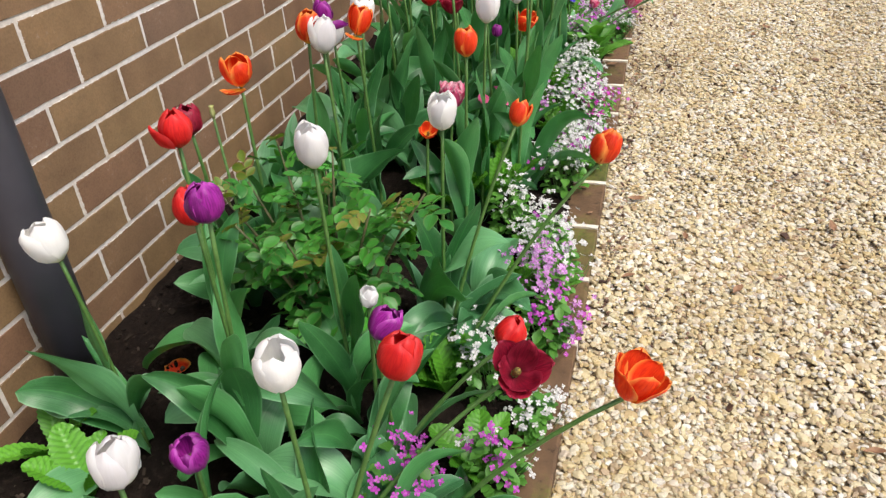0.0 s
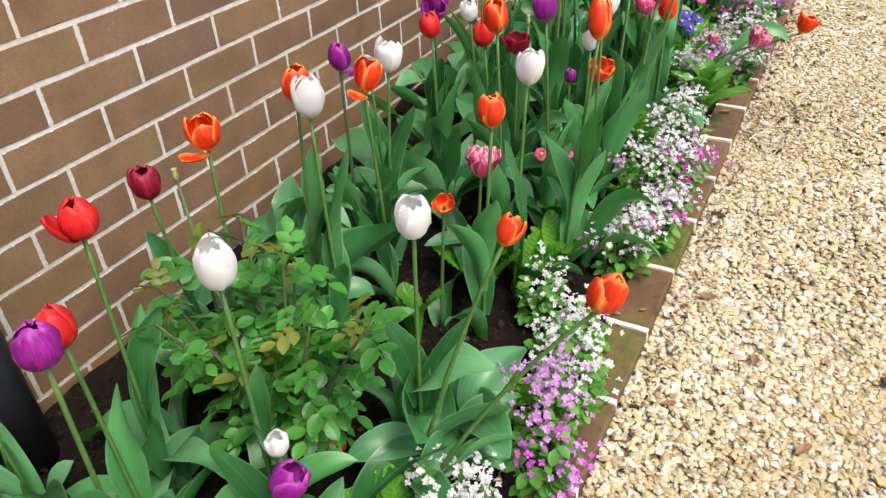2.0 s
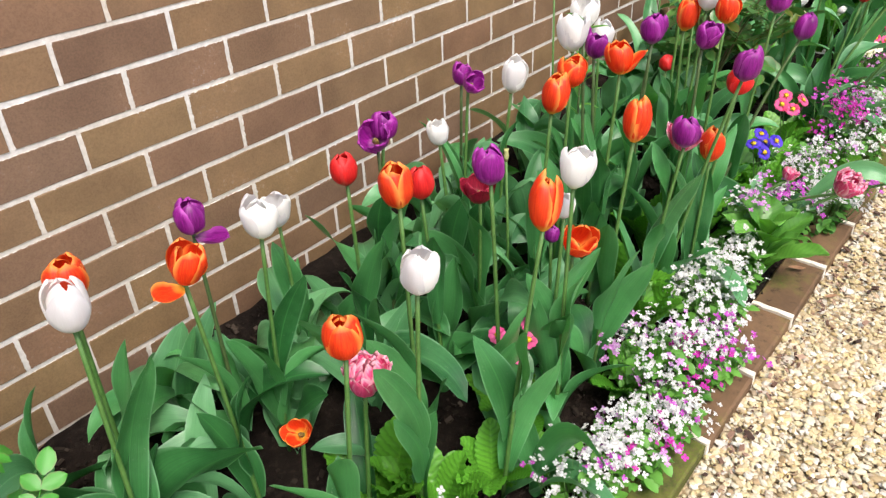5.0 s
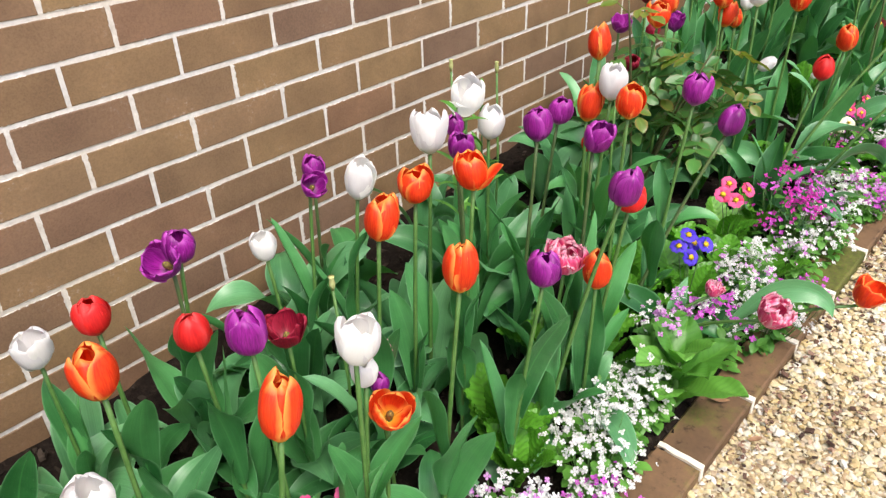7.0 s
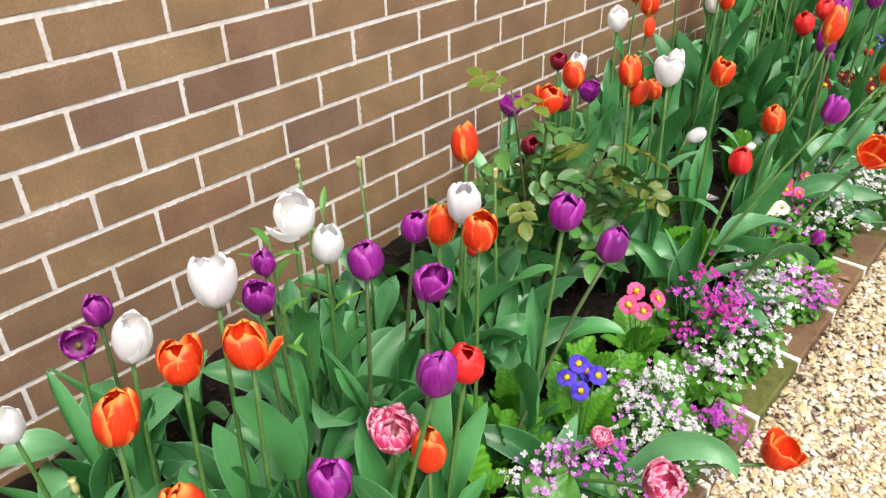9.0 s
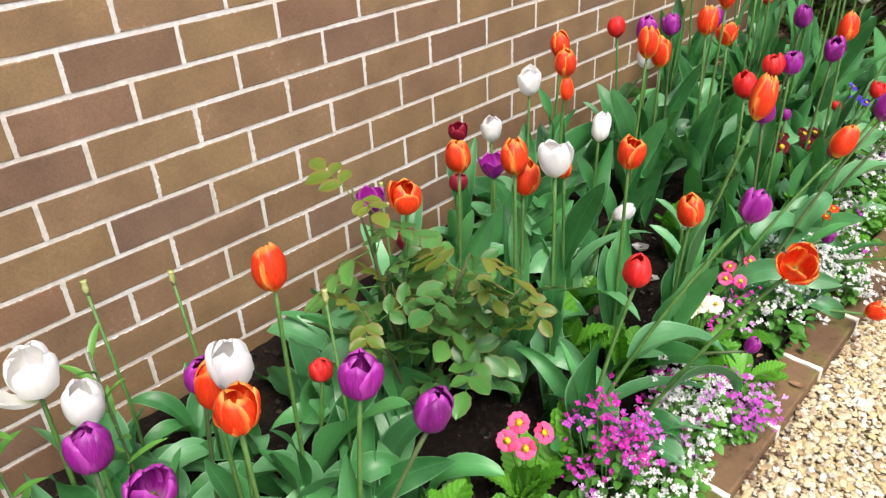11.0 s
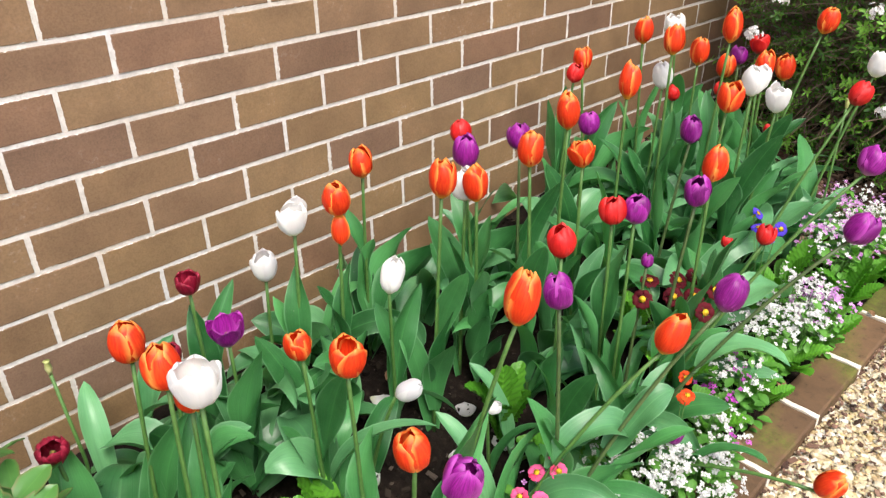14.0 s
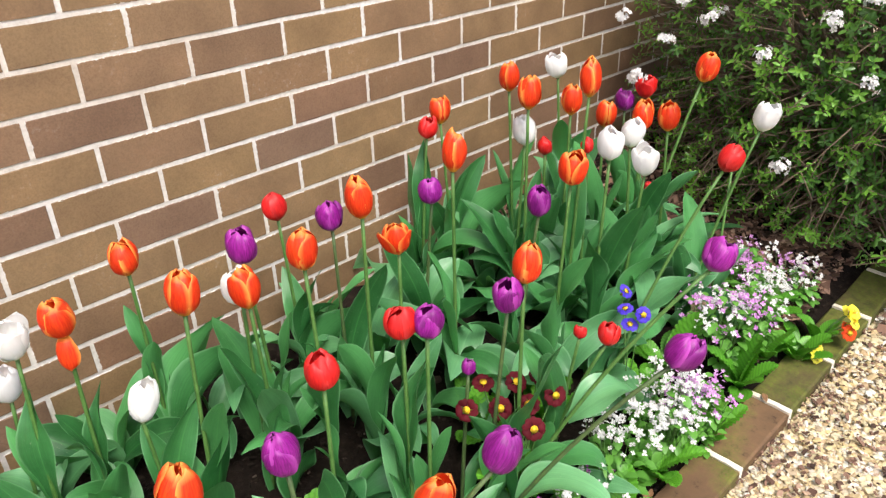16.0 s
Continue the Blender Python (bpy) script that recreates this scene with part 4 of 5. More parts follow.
tulip("o", 0.098, -0.933, 0.626, size=0.7, tilt=28, face=(1, -0.6), opened=0.25)
tulip("w", 0.205, -0.481, 0.741)
tulip("o", 0.228, -0.437, 0.754)
tulip("o", 0.369, -0.506, 0.727, size=0.92, opened=0.4, tilt=20, face=(0.5, -1), peel=(190, 50))
tulip("o", 0.41, -0.643, 0.436, opened=0.8, tilt=40, face=(-1, -0.6), size=0.62)
tulip("o", 0.449, -0.742, 0.658)
tulip("p", 0.466, -0.372, 0.723, size=0.95, opened=0.2, peel=(300, 55))
tulip("k", 0.534, -0.679, 0.489)
tulip("w", 0.546, -0.445, 0.703, opened=0.3)
tulip("w", 0.586, -0.768, 0.703)
tulip("o", 0.667, -0.652, 0.774)
tulip("w", 0.688, -0.29, 0.601, opened=0.5)
tulip("r", 0.748, -0.441, 0.715)
tulip("o", 0.79, -0.851, 0.744, opened=0.0, tall=1.25)
tulip("r", 0.849, -0.54, 0.672)
tulip("p", 0.854, -0.696, 0.753)
tulip("p", 0.902, -0.367, 0.7, opened=0.7, tilt=40, face=(-1, -0.6))
tulip("p", 0.94, -0.363, 0.716)
tulip("w", 0.943, -0.817, 0.743, opened=0.35)
tulip("w", 0.984, -0.771, 0.637, size=0.72)
tulip("d", 0.99, -0.568, 0.609, opened=0.7, size=0.95)
tulip("o", 1.011, -0.793, 0.55, opened=0.6, tilt=30, face=(-0.5, -1))
tulip("w", 1.093, -0.376, 0.643, size=0.8)
tulip("o", 1.143, -0.825, 0.754, opened=0.1, tall=1.2)
tulip("o", 1.164, -0.632, 0.76)
tulip("p", 1.223, -0.377, 0.722, size=0.78, opened=0.6, tilt=45, face=(-0.2, -1))
tulip("w", 1.272, -0.457, 0.735)
tulip("o", 1.274, -0.603, 0.776, opened=0.3)
tulip("p", 1.293, -0.288, 0.705, size=0.85)
tulip("p", 1.32, -0.854, 0.687)
tulip("o", 1.336, -0.681, 0.802, opened=0.35, peel=(300, 18))
tulip("w", 1.381, -0.536, 0.82, size=1.1, opened=0.5)
tulip("p", 1.432, -0.573, 0.787, size=0.92, opened=0.3, tilt=15, face=(-0.4, -1))
tulip("p", 1.475, -0.902, 0.791)
tulip("p", 1.493, -0.501, 0.79, size=0.7)
tulip("k", 1.495, -0.783, 0.59)
tulip("o", 1.509, -0.844, 0.574)
tulip("r", 1.584, -0.856, 0.714)
tulip("p", 1.606, -0.625, 0.789)
tulip("w", 1.613, -0.432, 0.8, size=1.12, opened=0.25, peel=(200, 20))
tulip("p", 1.623, -0.754, 0.791, opened=0.4, tilt=18, face=(-0.2, -1))
tulip("w", 1.653, -0.465, 0.732)
tulip("o", 1.753, -0.744, 0.818)
tulip("o", 1.78, -0.633, 0.776, opened=0.2)
tulip("w", 1.789, -0.679, 0.833)
tulip("p", 1.804, -0.545, 0.739)
tulip("k", 1.828, -1.09, 0.414, base=(1.84, -0.8), tilt=30)
tulip("p", 1.9, -0.814, 0.822)
tulip("o", 1.954, -0.543, 0.849)
tulip("p", 1.976, -0.87, 0.742, base=(1.8, -0.75))
tulip("o", 2.026, -1.215, 0.414, opened=0.8, tilt=20, base=(1.86, -0.86))
tulip("r", 2.06, -0.475, 0.55, size=0.8)
tulip("o", 2.275, -0.519, 0.848, opened=0.3)
tulip("p", 2.276, -0.411, 0.808, opened=0.8, size=0.8, tilt=20)
tulip("r", 2.502, -0.885, 0.722)
tulip("o", 2.524, -0.579, 0.857)
tulip("o", 2.531, -0.417, 0.814)
tulip("w", 2.532, -0.671, 0.877, opened=0.35)
tulip("d", 2.62, -0.331, 0.7, size=0.75)
tulip("o", 2.649, -1.111, 0.749, opened=0.8, tilt=38, base=(2.52, -0.86), face=(-1, -0.7))
tulip("o", 2.555, -0.585, 0.8)
tulip("d", 2.714, -0.248, 0.778, size=0.75, opened=0.4)
tulip("p", 2.722, -0.997, 0.804, base=(2.5, -0.78))
tulip("p", 2.731, -0.348, 0.709, opened=0.7)
tulip("o", 2.754, -0.858, 0.732)
tulip("o", 2.755, -0.71, 0.821, opened=0.3)
tulip("o", 2.784, -0.519, 0.731, size=0.85, opened=0.3)
tulip("p", 2.812, -1.015, 0.433, size=0.6)
tulip("w", 2.914, -0.19, 0.704, size=0.9)
tulip("w", 2.929, -0.308, 0.86, opened=0.45)
tulip("o", 2.948, -0.891, 0.916, opened=0.0, tall=1.28)
tulip("w", 2.988, -0.572, 0.54, size=0.78, tilt=60, base=(2.93, -0.5))
tulip("o", 2.994, -0.37, 0.901, hanging=True)
tulip("w", 3.066, -0.441, 0.721, size=0.95, tall=1.15, tilt=15, face=(1, 0.2))
tulip("p", 3.109, -0.84, 0.849)
tulip("o", 3.151, -0.513, 0.937)
tulip("o", 3.162, -0.234, 0.891)
tulip("o", 3.25, -0.985, 0.753, base=(3.02, -0.8))
tulip("r", 3.255, -0.732, 0.847)
tulip("o", 3.273, -0.485, 0.879)
tulip("w", 3.277, -0.447, 0.868)
tulip("o", 3.293, -1.145, 0.32, base=(3.2, -0.9), tilt=55, opened=0.6, size=0.75)
tulip("p", 3.314, -0.415, 0.928)
tulip("p", 3.336, -1.041, 0.832, base=(3.12, -0.86))
tulip("p", 3.344, -0.983, 0.46, size=0.58)
tulip("o", 3.346, -0.571, 0.962)
tulip("o", 3.414, -1.257, 0.474, base=(3.38, -0.86), tilt=30, size=0.85)
tulip("r", 3.419, -0.736, 0.859)
tulip("p", 3.45, -0.771, 0.867)
tulip("o", 3.489, -0.554, 1.001, opened=0.0, tall=1.18)
tulip("r", 3.516, -0.199, 0.865)
tulip("p", 3.546, -0.368, 0.891)
tulip("p", 3.578, -0.739, 0.677, size=0.5)
tulip("p", 3.588, -0.827, 0.875)
tulip("o", 3.595, -0.524, 0.872, opened=0.45)
tulip("o", 3.625, -0.837, 0.923)
tulip("p", 3.66, -1.129, 0.872, base=(3.42, -0.84))
tulip("o", 3.754, -0.53, 1.005, opened=0.0, tall=1.2)
tulip("r", 3.801, -0.905, 0.721, size=0.75)
tulip("p", 3.83, -0.373, 0.855)
tulip("p", 3.895, -1.058, 0.921, base=(3.62, -0.8))
tulip("o", 3.926, -0.705, 0.969)
tulip("p", 3.93, -0.617, 0.868)
tulip("r", 3.989, -0.199, 0.924, size=0.9)
tulip("o", 4.063, -0.167, 0.942)
tulip("w", 4.095, -0.682, 0.97)
tulip("o", 4.101, -0.439, 1.031)
tulip("w", 4.138, -0.398, 0.92)
tulip("o", 4.162, -0.569, 1.074, opened=0.0, tall=1.2)
tulip("w", 4.207, -0.708, 0.904)
tulip("r", 4.234, -0.897, 0.957, base=(4.02, -0.76))
tulip("o", 4.234, -0.262, 1.009)
tulip("r", 4.256, -0.373, 0.84, size=0.7)
tulip("o", 4.319, -0.405, 0.954)
tulip("r", 4.369, -0.634, 0.761, size=0.5)
tulip("o", 4.435, -0.439, 0.897)
tulip("o", 4.456, -0.702, 1.069, base=(4.35, -0.6))
tulip("o", 4.489, -0.6, 0.91)
tulip("w", 4.495, -0.218, 0.982)
tulip("w", 4.509, -0.845, 0.966, base=(4.4, -0.75))
tulip("p", 4.548, -0.423, 0.913, size=0.95)
tulip("r", 4.581, -0.468, 0.95, opened=0.5)
tulip("o", 4.4, -0.575, 0.93)
tulip("w", 4.305, -0.606, 0.921)
tulip("r", 4.216, -0.537, 0.897, size=0.6)
tulip("k", 1.176, -0.595, 0.459, size=0.5, leaves=1)
tulip("k", 1.886, -0.936, 0.376, size=0.55, leaves=0)
tulip("p", 1.08, -0.69, 0.5, size=0.6, leaves=1)
tulip("w", 3.11, -0.7, 0.5, size=0.45, tilt=60, leaves=1)

tulip("d", 2.382, -0.397, 0.668, size=0.8, opened=0.2, tilt=35, face=(-0.3, -1))
tulip("r", 3.881, -0.785, 0.626, size=0.5, leaves=0)


def leaf_tuft(x, y, n=3, scale=1.0):
    """Tulip leaves that bear no flower."""
    rng.seed(int(x * 1000) * 7919 + int(y * 1000) * 37)
    root = thing("tulip_leaves", x, y, soil(x, y) - 0.012, "clump of broad blue-green tulip leaves without a flower", "tulip", "flowerless tulips in the bed")
    add_leaves(root, n, rng.uniform(0, 360), scale)


def leaning_leaf(x, y, turn, tip, scale):
    """A single long tulip leaf that leans out."""
    root = thing("tulip_leaves", x, y, soil(x, y) - 0.008, "long blue-green tulip leaf leaning over the edging", "tulip", "flowerless tulips in the bed")
    part("leaf", LEAVES[tip], root, "", pose(0, 0, 0, 0, 38, turn) @ Matrix.Diagonal((scale, scale, scale, 1)))


for x, y, turn, tip in ((2.12, -0.72, -98, 4), (2.08, -0.84, -60, 9), (3.06, -0.78, -55, 12), (3.70, -0.80, -50, 17), (3.92, -0.74, -42, 20), (0.84, -0.80, -80, 23), (0.0, -0.78, -60, 30), (4.30, -0.66, -30, 33), (4.36, -0.56, -20, 36), (-0.46, -0.25, 165, 5)):
    leaning_leaf(x, y, turn, tip, 0.85)
fill = random.Random(17)
for k in range(34):
    leaf_tuft(0.45 + 4.0 * k / 33 + fill.uniform(-0.05, 0.05), fill.uniform(-0.34, -0.16), fill.choice((3, 4)), fill.uniform(0.75, 1.0))
for k in range(56):
    x, y = fill.uniform(0.15, 4.6), fill.uniform(-0.74, -0.22)
    n, q = fill.choice((2, 3, 3, 4)), fill.uniform(0.75, 1.05)
    if not in_clearing(x, y, 0.05):
        leaf_tuft(x, y, n, q)
for x, y, n in ((-0.62, -0.62, 3), (-0.42, -0.50, 3), (-0.50, -0.80, 3), (-0.30, -0.58, 2), (-0.18, -0.33, 3), (0.02, -0.82, 4), (-0.55, -0.95, 3), (0.33, -0.42, 3), (0.78, -0.86, 3), (0.08, -0.72, 4), (0.12, -0.84, 4), (0.15, -0.16, 3), (0.30, -0.20, 3), (0.42, -0.14, 3), (0.22, -0.36, 3), (2.10, -0.56, 4), (2.02, -0.60, 4), (2.14, -0.66, 3), (1.96, -0.56, 3), (4.50, -0.55, 4), (4.62, -0.66, 3), (4.40, -0.30, 4)):
    leaf_tuft(x, y, n, 1.0)


# ---- primulas ----
def crinkled_leaf(seed, L=0.13, W=0.028):
    """A spoon-shaped primula leaf with sunken side veins, bending outwards."""
    r = random.Random(seed)
    nu, nv = 9, 53
    L *= r.uniform(0.8, 1.15)
    W *= r.uniform(0.85, 1.15)
    th0, bend = r.uniform(0.35, 0.8), r.uniform(0.2, 1.0)
    x = z = 0.0
    vs, uv = [], []
    for j in range(nv):
        t = j / (nv - 1)
        th = th0 + bend * t
        if j:
            x += L / (nv - 1) * math.sin(th)
            z += L / (nv - 1) * math.cos(th)
        w = W * (0.16 + 0.84 * math.sin(math.pi * min(1, 0.04 + 0.68 * t)) ** 1.4) * max(0.02, 1 - t ** 6) ** 0.5
        nrm = Vector((-math.cos(th), 0, math.sin(th)))
        for i in range(nu):
            u = -1 + 2 * i / (nu - 1)
            rib = 0.0022 * math.sin((t * 13 - abs(u) * 1.8) * 2 * math.pi) * min(1, abs(u) * 3) * (1 if 0.1 < t < 0.97 else 0.3)
            vs.append(Vector((x, u * w * (1 + 0.06 * math.sin(t * 80 + u)), z)) + nrm * (abs(u) * w * 0.35 - 0.002 * (1 - min(1, abs(u) * 4)) + rib))
            uv.append(((u + 1) / 2, t))
    return vs, grid_faces(nu, nv), uv


CRINKLED = []
for s in range(6):
    v, f, u = crinkled_leaf(s * 5 + 2)
    CRINKLED.append(mesh_of("leaf", v, f, M_PRIMULA_LEAF, u))



def primula_flower_mesh(kind):
    """Five notched petals, flat-faced, 2.8 cm across."""
    vs, fs = [], []
    for k in range(5):
        w = 2 * math.pi * k / 5
        o = len(vs)
        for rad, half, z in ((0.002, 0.20, 0.0), (0.007, 0.56, 0.0020), (0.0108, 0.70, 0.0026), (0.0136, 0.64, 0.0022), (0.0150, 0.42, 0.0012)):
            for u in (-1, -0.5, 0, 0.5, 1):
                rr = rad - (0.0018 if u == 0 and rad > 0.014 else 0)
                vs.append((rr * math.cos(w + u * half), rr * math.sin(w + u * half), z - 0.0014 * abs(u) + 0.0008 * math.sin(3 * u + 2 * k) + 0.0006 * (k % 2)))
        fs += [tuple(i + o for i in q) for q in grid_faces(5, 5)]
    return vs, fs


ev, ef = tube([(0, 0, -0.014), (0, 0, 0.001), (0, 0, 0.0032)], [0.0015, 0.002, 0.0050], 10)
EYE_MESH = mesh_of("eye", ev, ef, M_EYE)
PRIMULA_FLOWERS = {k: mesh_of("flower", *primula_flower_mesh(k), m) for k, m in M_PRIMULA.items()}


def primula(x, y, leaves, label, kind=None, spots=(), scale=1.0, wide=1.5):
    """A rosette of crinkled leaves; spots are the places of its flowers round its middle."""
    rng.seed(int(x * 1000) * 7919 + int(y * 1000) * 41)
    root = thing("primula", x, y, soil(x, y) - 0.004, label, "primula", "primulas in the bed")
    a = rng.uniform(0, 360)
    for k in range(leaves):
        s = scale * rng.uniform(0.8, 1.15)
        part("leaf", rng.choice(CRINKLED), root, "", Matrix.Translation((0, 0, 0.004)) @ pose(0, 0, 0, 0, rng.uniform(-38, 2) if scale >= 1.15 else rng.uniform(-18, 12), a + k * 137.5 + rng.uniform(-15, 15)) @ Matrix.Diagonal((s, s, s, 1)))
    for dx, dy, h in spots:
        face = Vector((dx * 4 - 0.40 + rng.uniform(-0.45, 0.45), dy * 4 - 0.45 + rng.uniform(-0.45, 0.45), 0.6 + rng.uniform(0, 0.4))).normalized()
        top = Vector((dx, dy, h))
        v, f = tube([(dx * 0.1, dy * 0.1, 0), (dx * 0.5, dy * 0.5, h * 0.6), top - face * 0.012], [0.0018, 0.0015, 0.0013], 5)
        part("flower_stalk", mesh_of("flower_stalk", v, f, M_STEM), root)
        fl = part("flower", PRIMULA_FLOWERS[kind], root, "", Matrix.Translation(top) @ frame_to(face, rng.uniform(0, 6)) @ Matrix.Diagonal((wide, wide, wide, 1)))
        q = 0.6 if kind in ("cream", "yellow") else 1.0
        part("eye", EYE_MESH, fl, "yellow eye", Matrix.Diagonal((q, q, 1, 1)))


def posy(n, r, h, seed):
    q = random.Random(seed)
    return [(r * math.sqrt((k + 0.4) / n) * math.cos(k * 2.4 + seed), r * math.sqrt((k + 0.4) / n) * math.sin(k * 2.4 + seed), h + q.uniform(-0.02, 0.02)) for k in range(n)]


GREEN_PRIMULA = "primula rosette of crinkled bright green leaves without flowers"
for x, y, n, s in ((0.565, -0.67, 9, 1.35), (0.62, -0.75, 8, 1.2), (0.735, -0.79, 7, 1.1), (0.32, -0.60, 3, 1.3), (1.34, -0.73, 8, 1.4), (1.31, -0.82, 8, 1.2), (1.12, -0.88, 8, 1.1), (1.58, -0.69, 8, 1.3), (1.81, -0.74, 9, 1.4), (1.68, -0.78, 8, 1.3), (1.94, -0.69, 9, 1.35),
                   (2.10, -0.74, 9, 1.3), (2.16, -0.86, 8, 1.2), (2.42, -0.82, 8, 1.2), (2.66, -0.62, 9, 1.45), (2.52, -0.60, 6, 1.3), (2.79, -0.56, 8, 1.2), (2.71, -0.76, 8, 1.25), (-0.11, -0.80, 9, 1.2), (-0.30, -0.92, 8, 1.0), (0.42, -0.93, 8, 1.0), (0.20, -0.86, 8, 1.1),
                   (2.25, -0.93, 8, 1.0), (2.93, -0.97, 7, 0.9), (3.22, -0.63, 9, 1.3), (3.25, -0.80, 8, 1.1), (3.72, -0.64, 8, 1.2), (3.95, -0.98, 9, 1.0), (4.12, -1.0, 9, 1.0), (4.24, -0.82, 9, 1.1), (4.33, -0.98, 9, 1.0), (4.48, -0.98, 9, 0.9), (4.62, -0.90, 9, 0.9), (3.60, -0.94, 8, 0.9),
                   (3.45, -0.90, 8, 0.9), (3.86, -0.72, 9, 1.2), (-0.56, -0.22, 6, 1.1), (-0.66, -0.38, 6, 1.1), (-0.50, -0.12, 5, 1.0), (3.78, -0.99, 8, 0.9)):
    primula(x, y, n, GREEN_PRIMULA, scale=s)
primula(0.90, -0.72, 8, "pink primula with yellow-eyed flowers among tulip leaves", "pink", posy(5, 0.06, 0.225, 3), 1.1, 1.3)
primula(1.99, -0.83, 8, "deep blue primula with yellow-eyed flowers", "blue", ((-0.020, -0.006, 0.205), (0.018, -0.022, 0.23), (0.008, 0.020, 0.245), (-0.024, 0.026, 0.225), (0.030, 0.012, 0.215)), 1.3, 1.45)
primula(2.29, -0.80, 8, "coral-pink primula with yellow-eyed flowers", "coral", ((-0.022, -0.012, 0.205), (0.018, -0.026, 0.225), (0.0, 0.022, 0.235), (-0.040, 0.018, 0.22)), 1.2, 1.5)
primula(2.89, -0.85, 8, "cream-white primula with yellow-eyed flowers", "cream", posy(9, 0.050, 0.20, 9), 1.1, 1.5)
primula(3.66, -0.80, 8, "dark red primula with golden-eyed flowers", "dark", posy(8, 0.115, 0.29, 11), 1.2, 1.6)
primula(4.04, -0.82, 6, "violet-blue primula with a few flowers on tall stalks", "blue", ((0.04, 0.052, 0.315), (-0.036, -0.042, 0.330), (0.01, 0.03, 0.29), (-0.05, -0.02, 0.30)), 1.0, 1.3)
primula(3.06, -0.865, 7, "coral-pink primula beside magenta stocks", "coral", ((0.043, -0.012, 0.215), (0.060, 0.010, 0.235), (-0.047, 0.008, 0.20), (-0.02, -0.02, 0.19), (0.03, 0.03, 0.19)), 1.0, 1.2)
primula(3.46, -0.935, 7, "dark red and yellow primula beside the edging", "red", ((0.039, 0.021, 0.225), (-0.035, -0.023, 0.245), (0.0, 0.0, 0.20)), 0.9, 1.1)
primula(4.53, -1.04, 8, "primula with a pale yellow flower beside the edging", "yellow", ((0.02, -0.04, 0.03), (0.05, -0.03, 0.045)), 0.8)
primula(4.64, -1.04, 5, "yellow primula leaning over the mossy edging", "yellow", ((0.03, -0.07, 0.12), (0.045, -0.055, 0.105), (0.015, -0.08, 0.10)), 0.7)
primula(4.60, -1.02, 4, "orange-red primula leaning over the mossy edging", "red", ((0.04, -0.10, 0.075), (0.06, -0.085, 0.07)), 0.6)


# ---- Virginian stocks: low clouds of small four-petalled flowers ----
def ovate_leaves(r, n, spread, h0, h1, size, front=-9.0):
    """Many small ovate leaves as one mesh with UVs; low ones keep behind the front line."""
    vs, fs, uv = [], [], []
    for _ in range(n):
        a, rad = r.uniform(0, 6.283), spread * math.sqrt(r.uniform(0, 1))
        p = Vector((rad * math.cos(a), rad * math.sin(a), r.uniform(h0, h1) * (1.1 - 0.5 * rad / max(spread, 0.01))))
        p.y = max(p.y, front - p.z * 0.55)
        L = size * r.uniform(0.6, 1.3)
        d = Vector((math.cos(a + r.uniform(-1, 1)), math.sin(a + r.uniform(-1, 1)), r.uniform(-0.3, 0.6))).normalized()
        s = d.cross(Vector((0, 0, 1))).normalized()
        up = s.cross(d)
        o = len(vs)
        for t, w in ((0, 0.06), (0.3, 0.30), (0.62, 0.34), (0.88, 0.18), (1.0, 0.02)):
            for u in (-1, 0, 1):
                vs.append(p + d * (L * t) + s * (u * w * L) + up * (abs(u) * w * L * 0.3 - 0.25 * L * t * t))
                uv.append(((u + 1) / 2, t))
        fs += [tuple(i + o for i in q) for q in grid_faces(3, 5)]
    return vs, fs, uv


def blossoms(r, n, spread, h, size, top_flat=0.35):
    """Small four-petalled flowers over a cushion, one mesh; returns it with the flowers' places."""
    vs, fs, at = [], [], []
    heads = [(r.uniform(0, 6.283), spread * math.sqrt(r.uniform(0, 1)), r.uniform(0.6, 1.0)) for _ in range(max(3, n // 6))]
    for _ in range(n):
        a, rad, hh = r.choice(heads)
        c = Vector((rad * math.cos(a), rad * math.sin(a), h * hh * (1 - top_flat * (rad / spread) ** 2)))
        c += Vector((r.gauss(0, 0.016), r.gauss(0, 0.016), r.gauss(0, 0.012)))
        c.z = max(c.z, 0.02)
        nrm = Vector((c.x * 4 + r.gauss(0, 0.45) - 0.15, c.y * 4 + r.gauss(0, 0.45) - 0.25, 1.0)).normalized()
        s = nrm.orthogonal().normalized()
        t = nrm.cross(s)
        w0 = r.uniform(0, 1.57)
        q = size * r.uniform(0.75, 1.2)
        at.append(c)
        for k in range(4):
            w = w0 + k * math.pi / 2
            d, e = s * math.cos(w) + t * math.sin(w), t * math.cos(w) - s * math.sin(w)
            o = len(vs)
            lift = r.uniform(-0.5, 0.9)
            up = nrm * q * lift * 0.4
            vs += [c, c + d * q * 0.36 + e * q * 0.27 + nrm * q * 0.08, c + d * q * 0.62 + e * q * 0.17 + up, c + d * q * 0.62 - e * q * 0.17 + up, c + d * q * 0.36 - e * q * 0.27 + nrm * q * 0.08]
            fs.append((o, o + 1, o + 2, o + 3, o + 4))
    return vs, fs, at


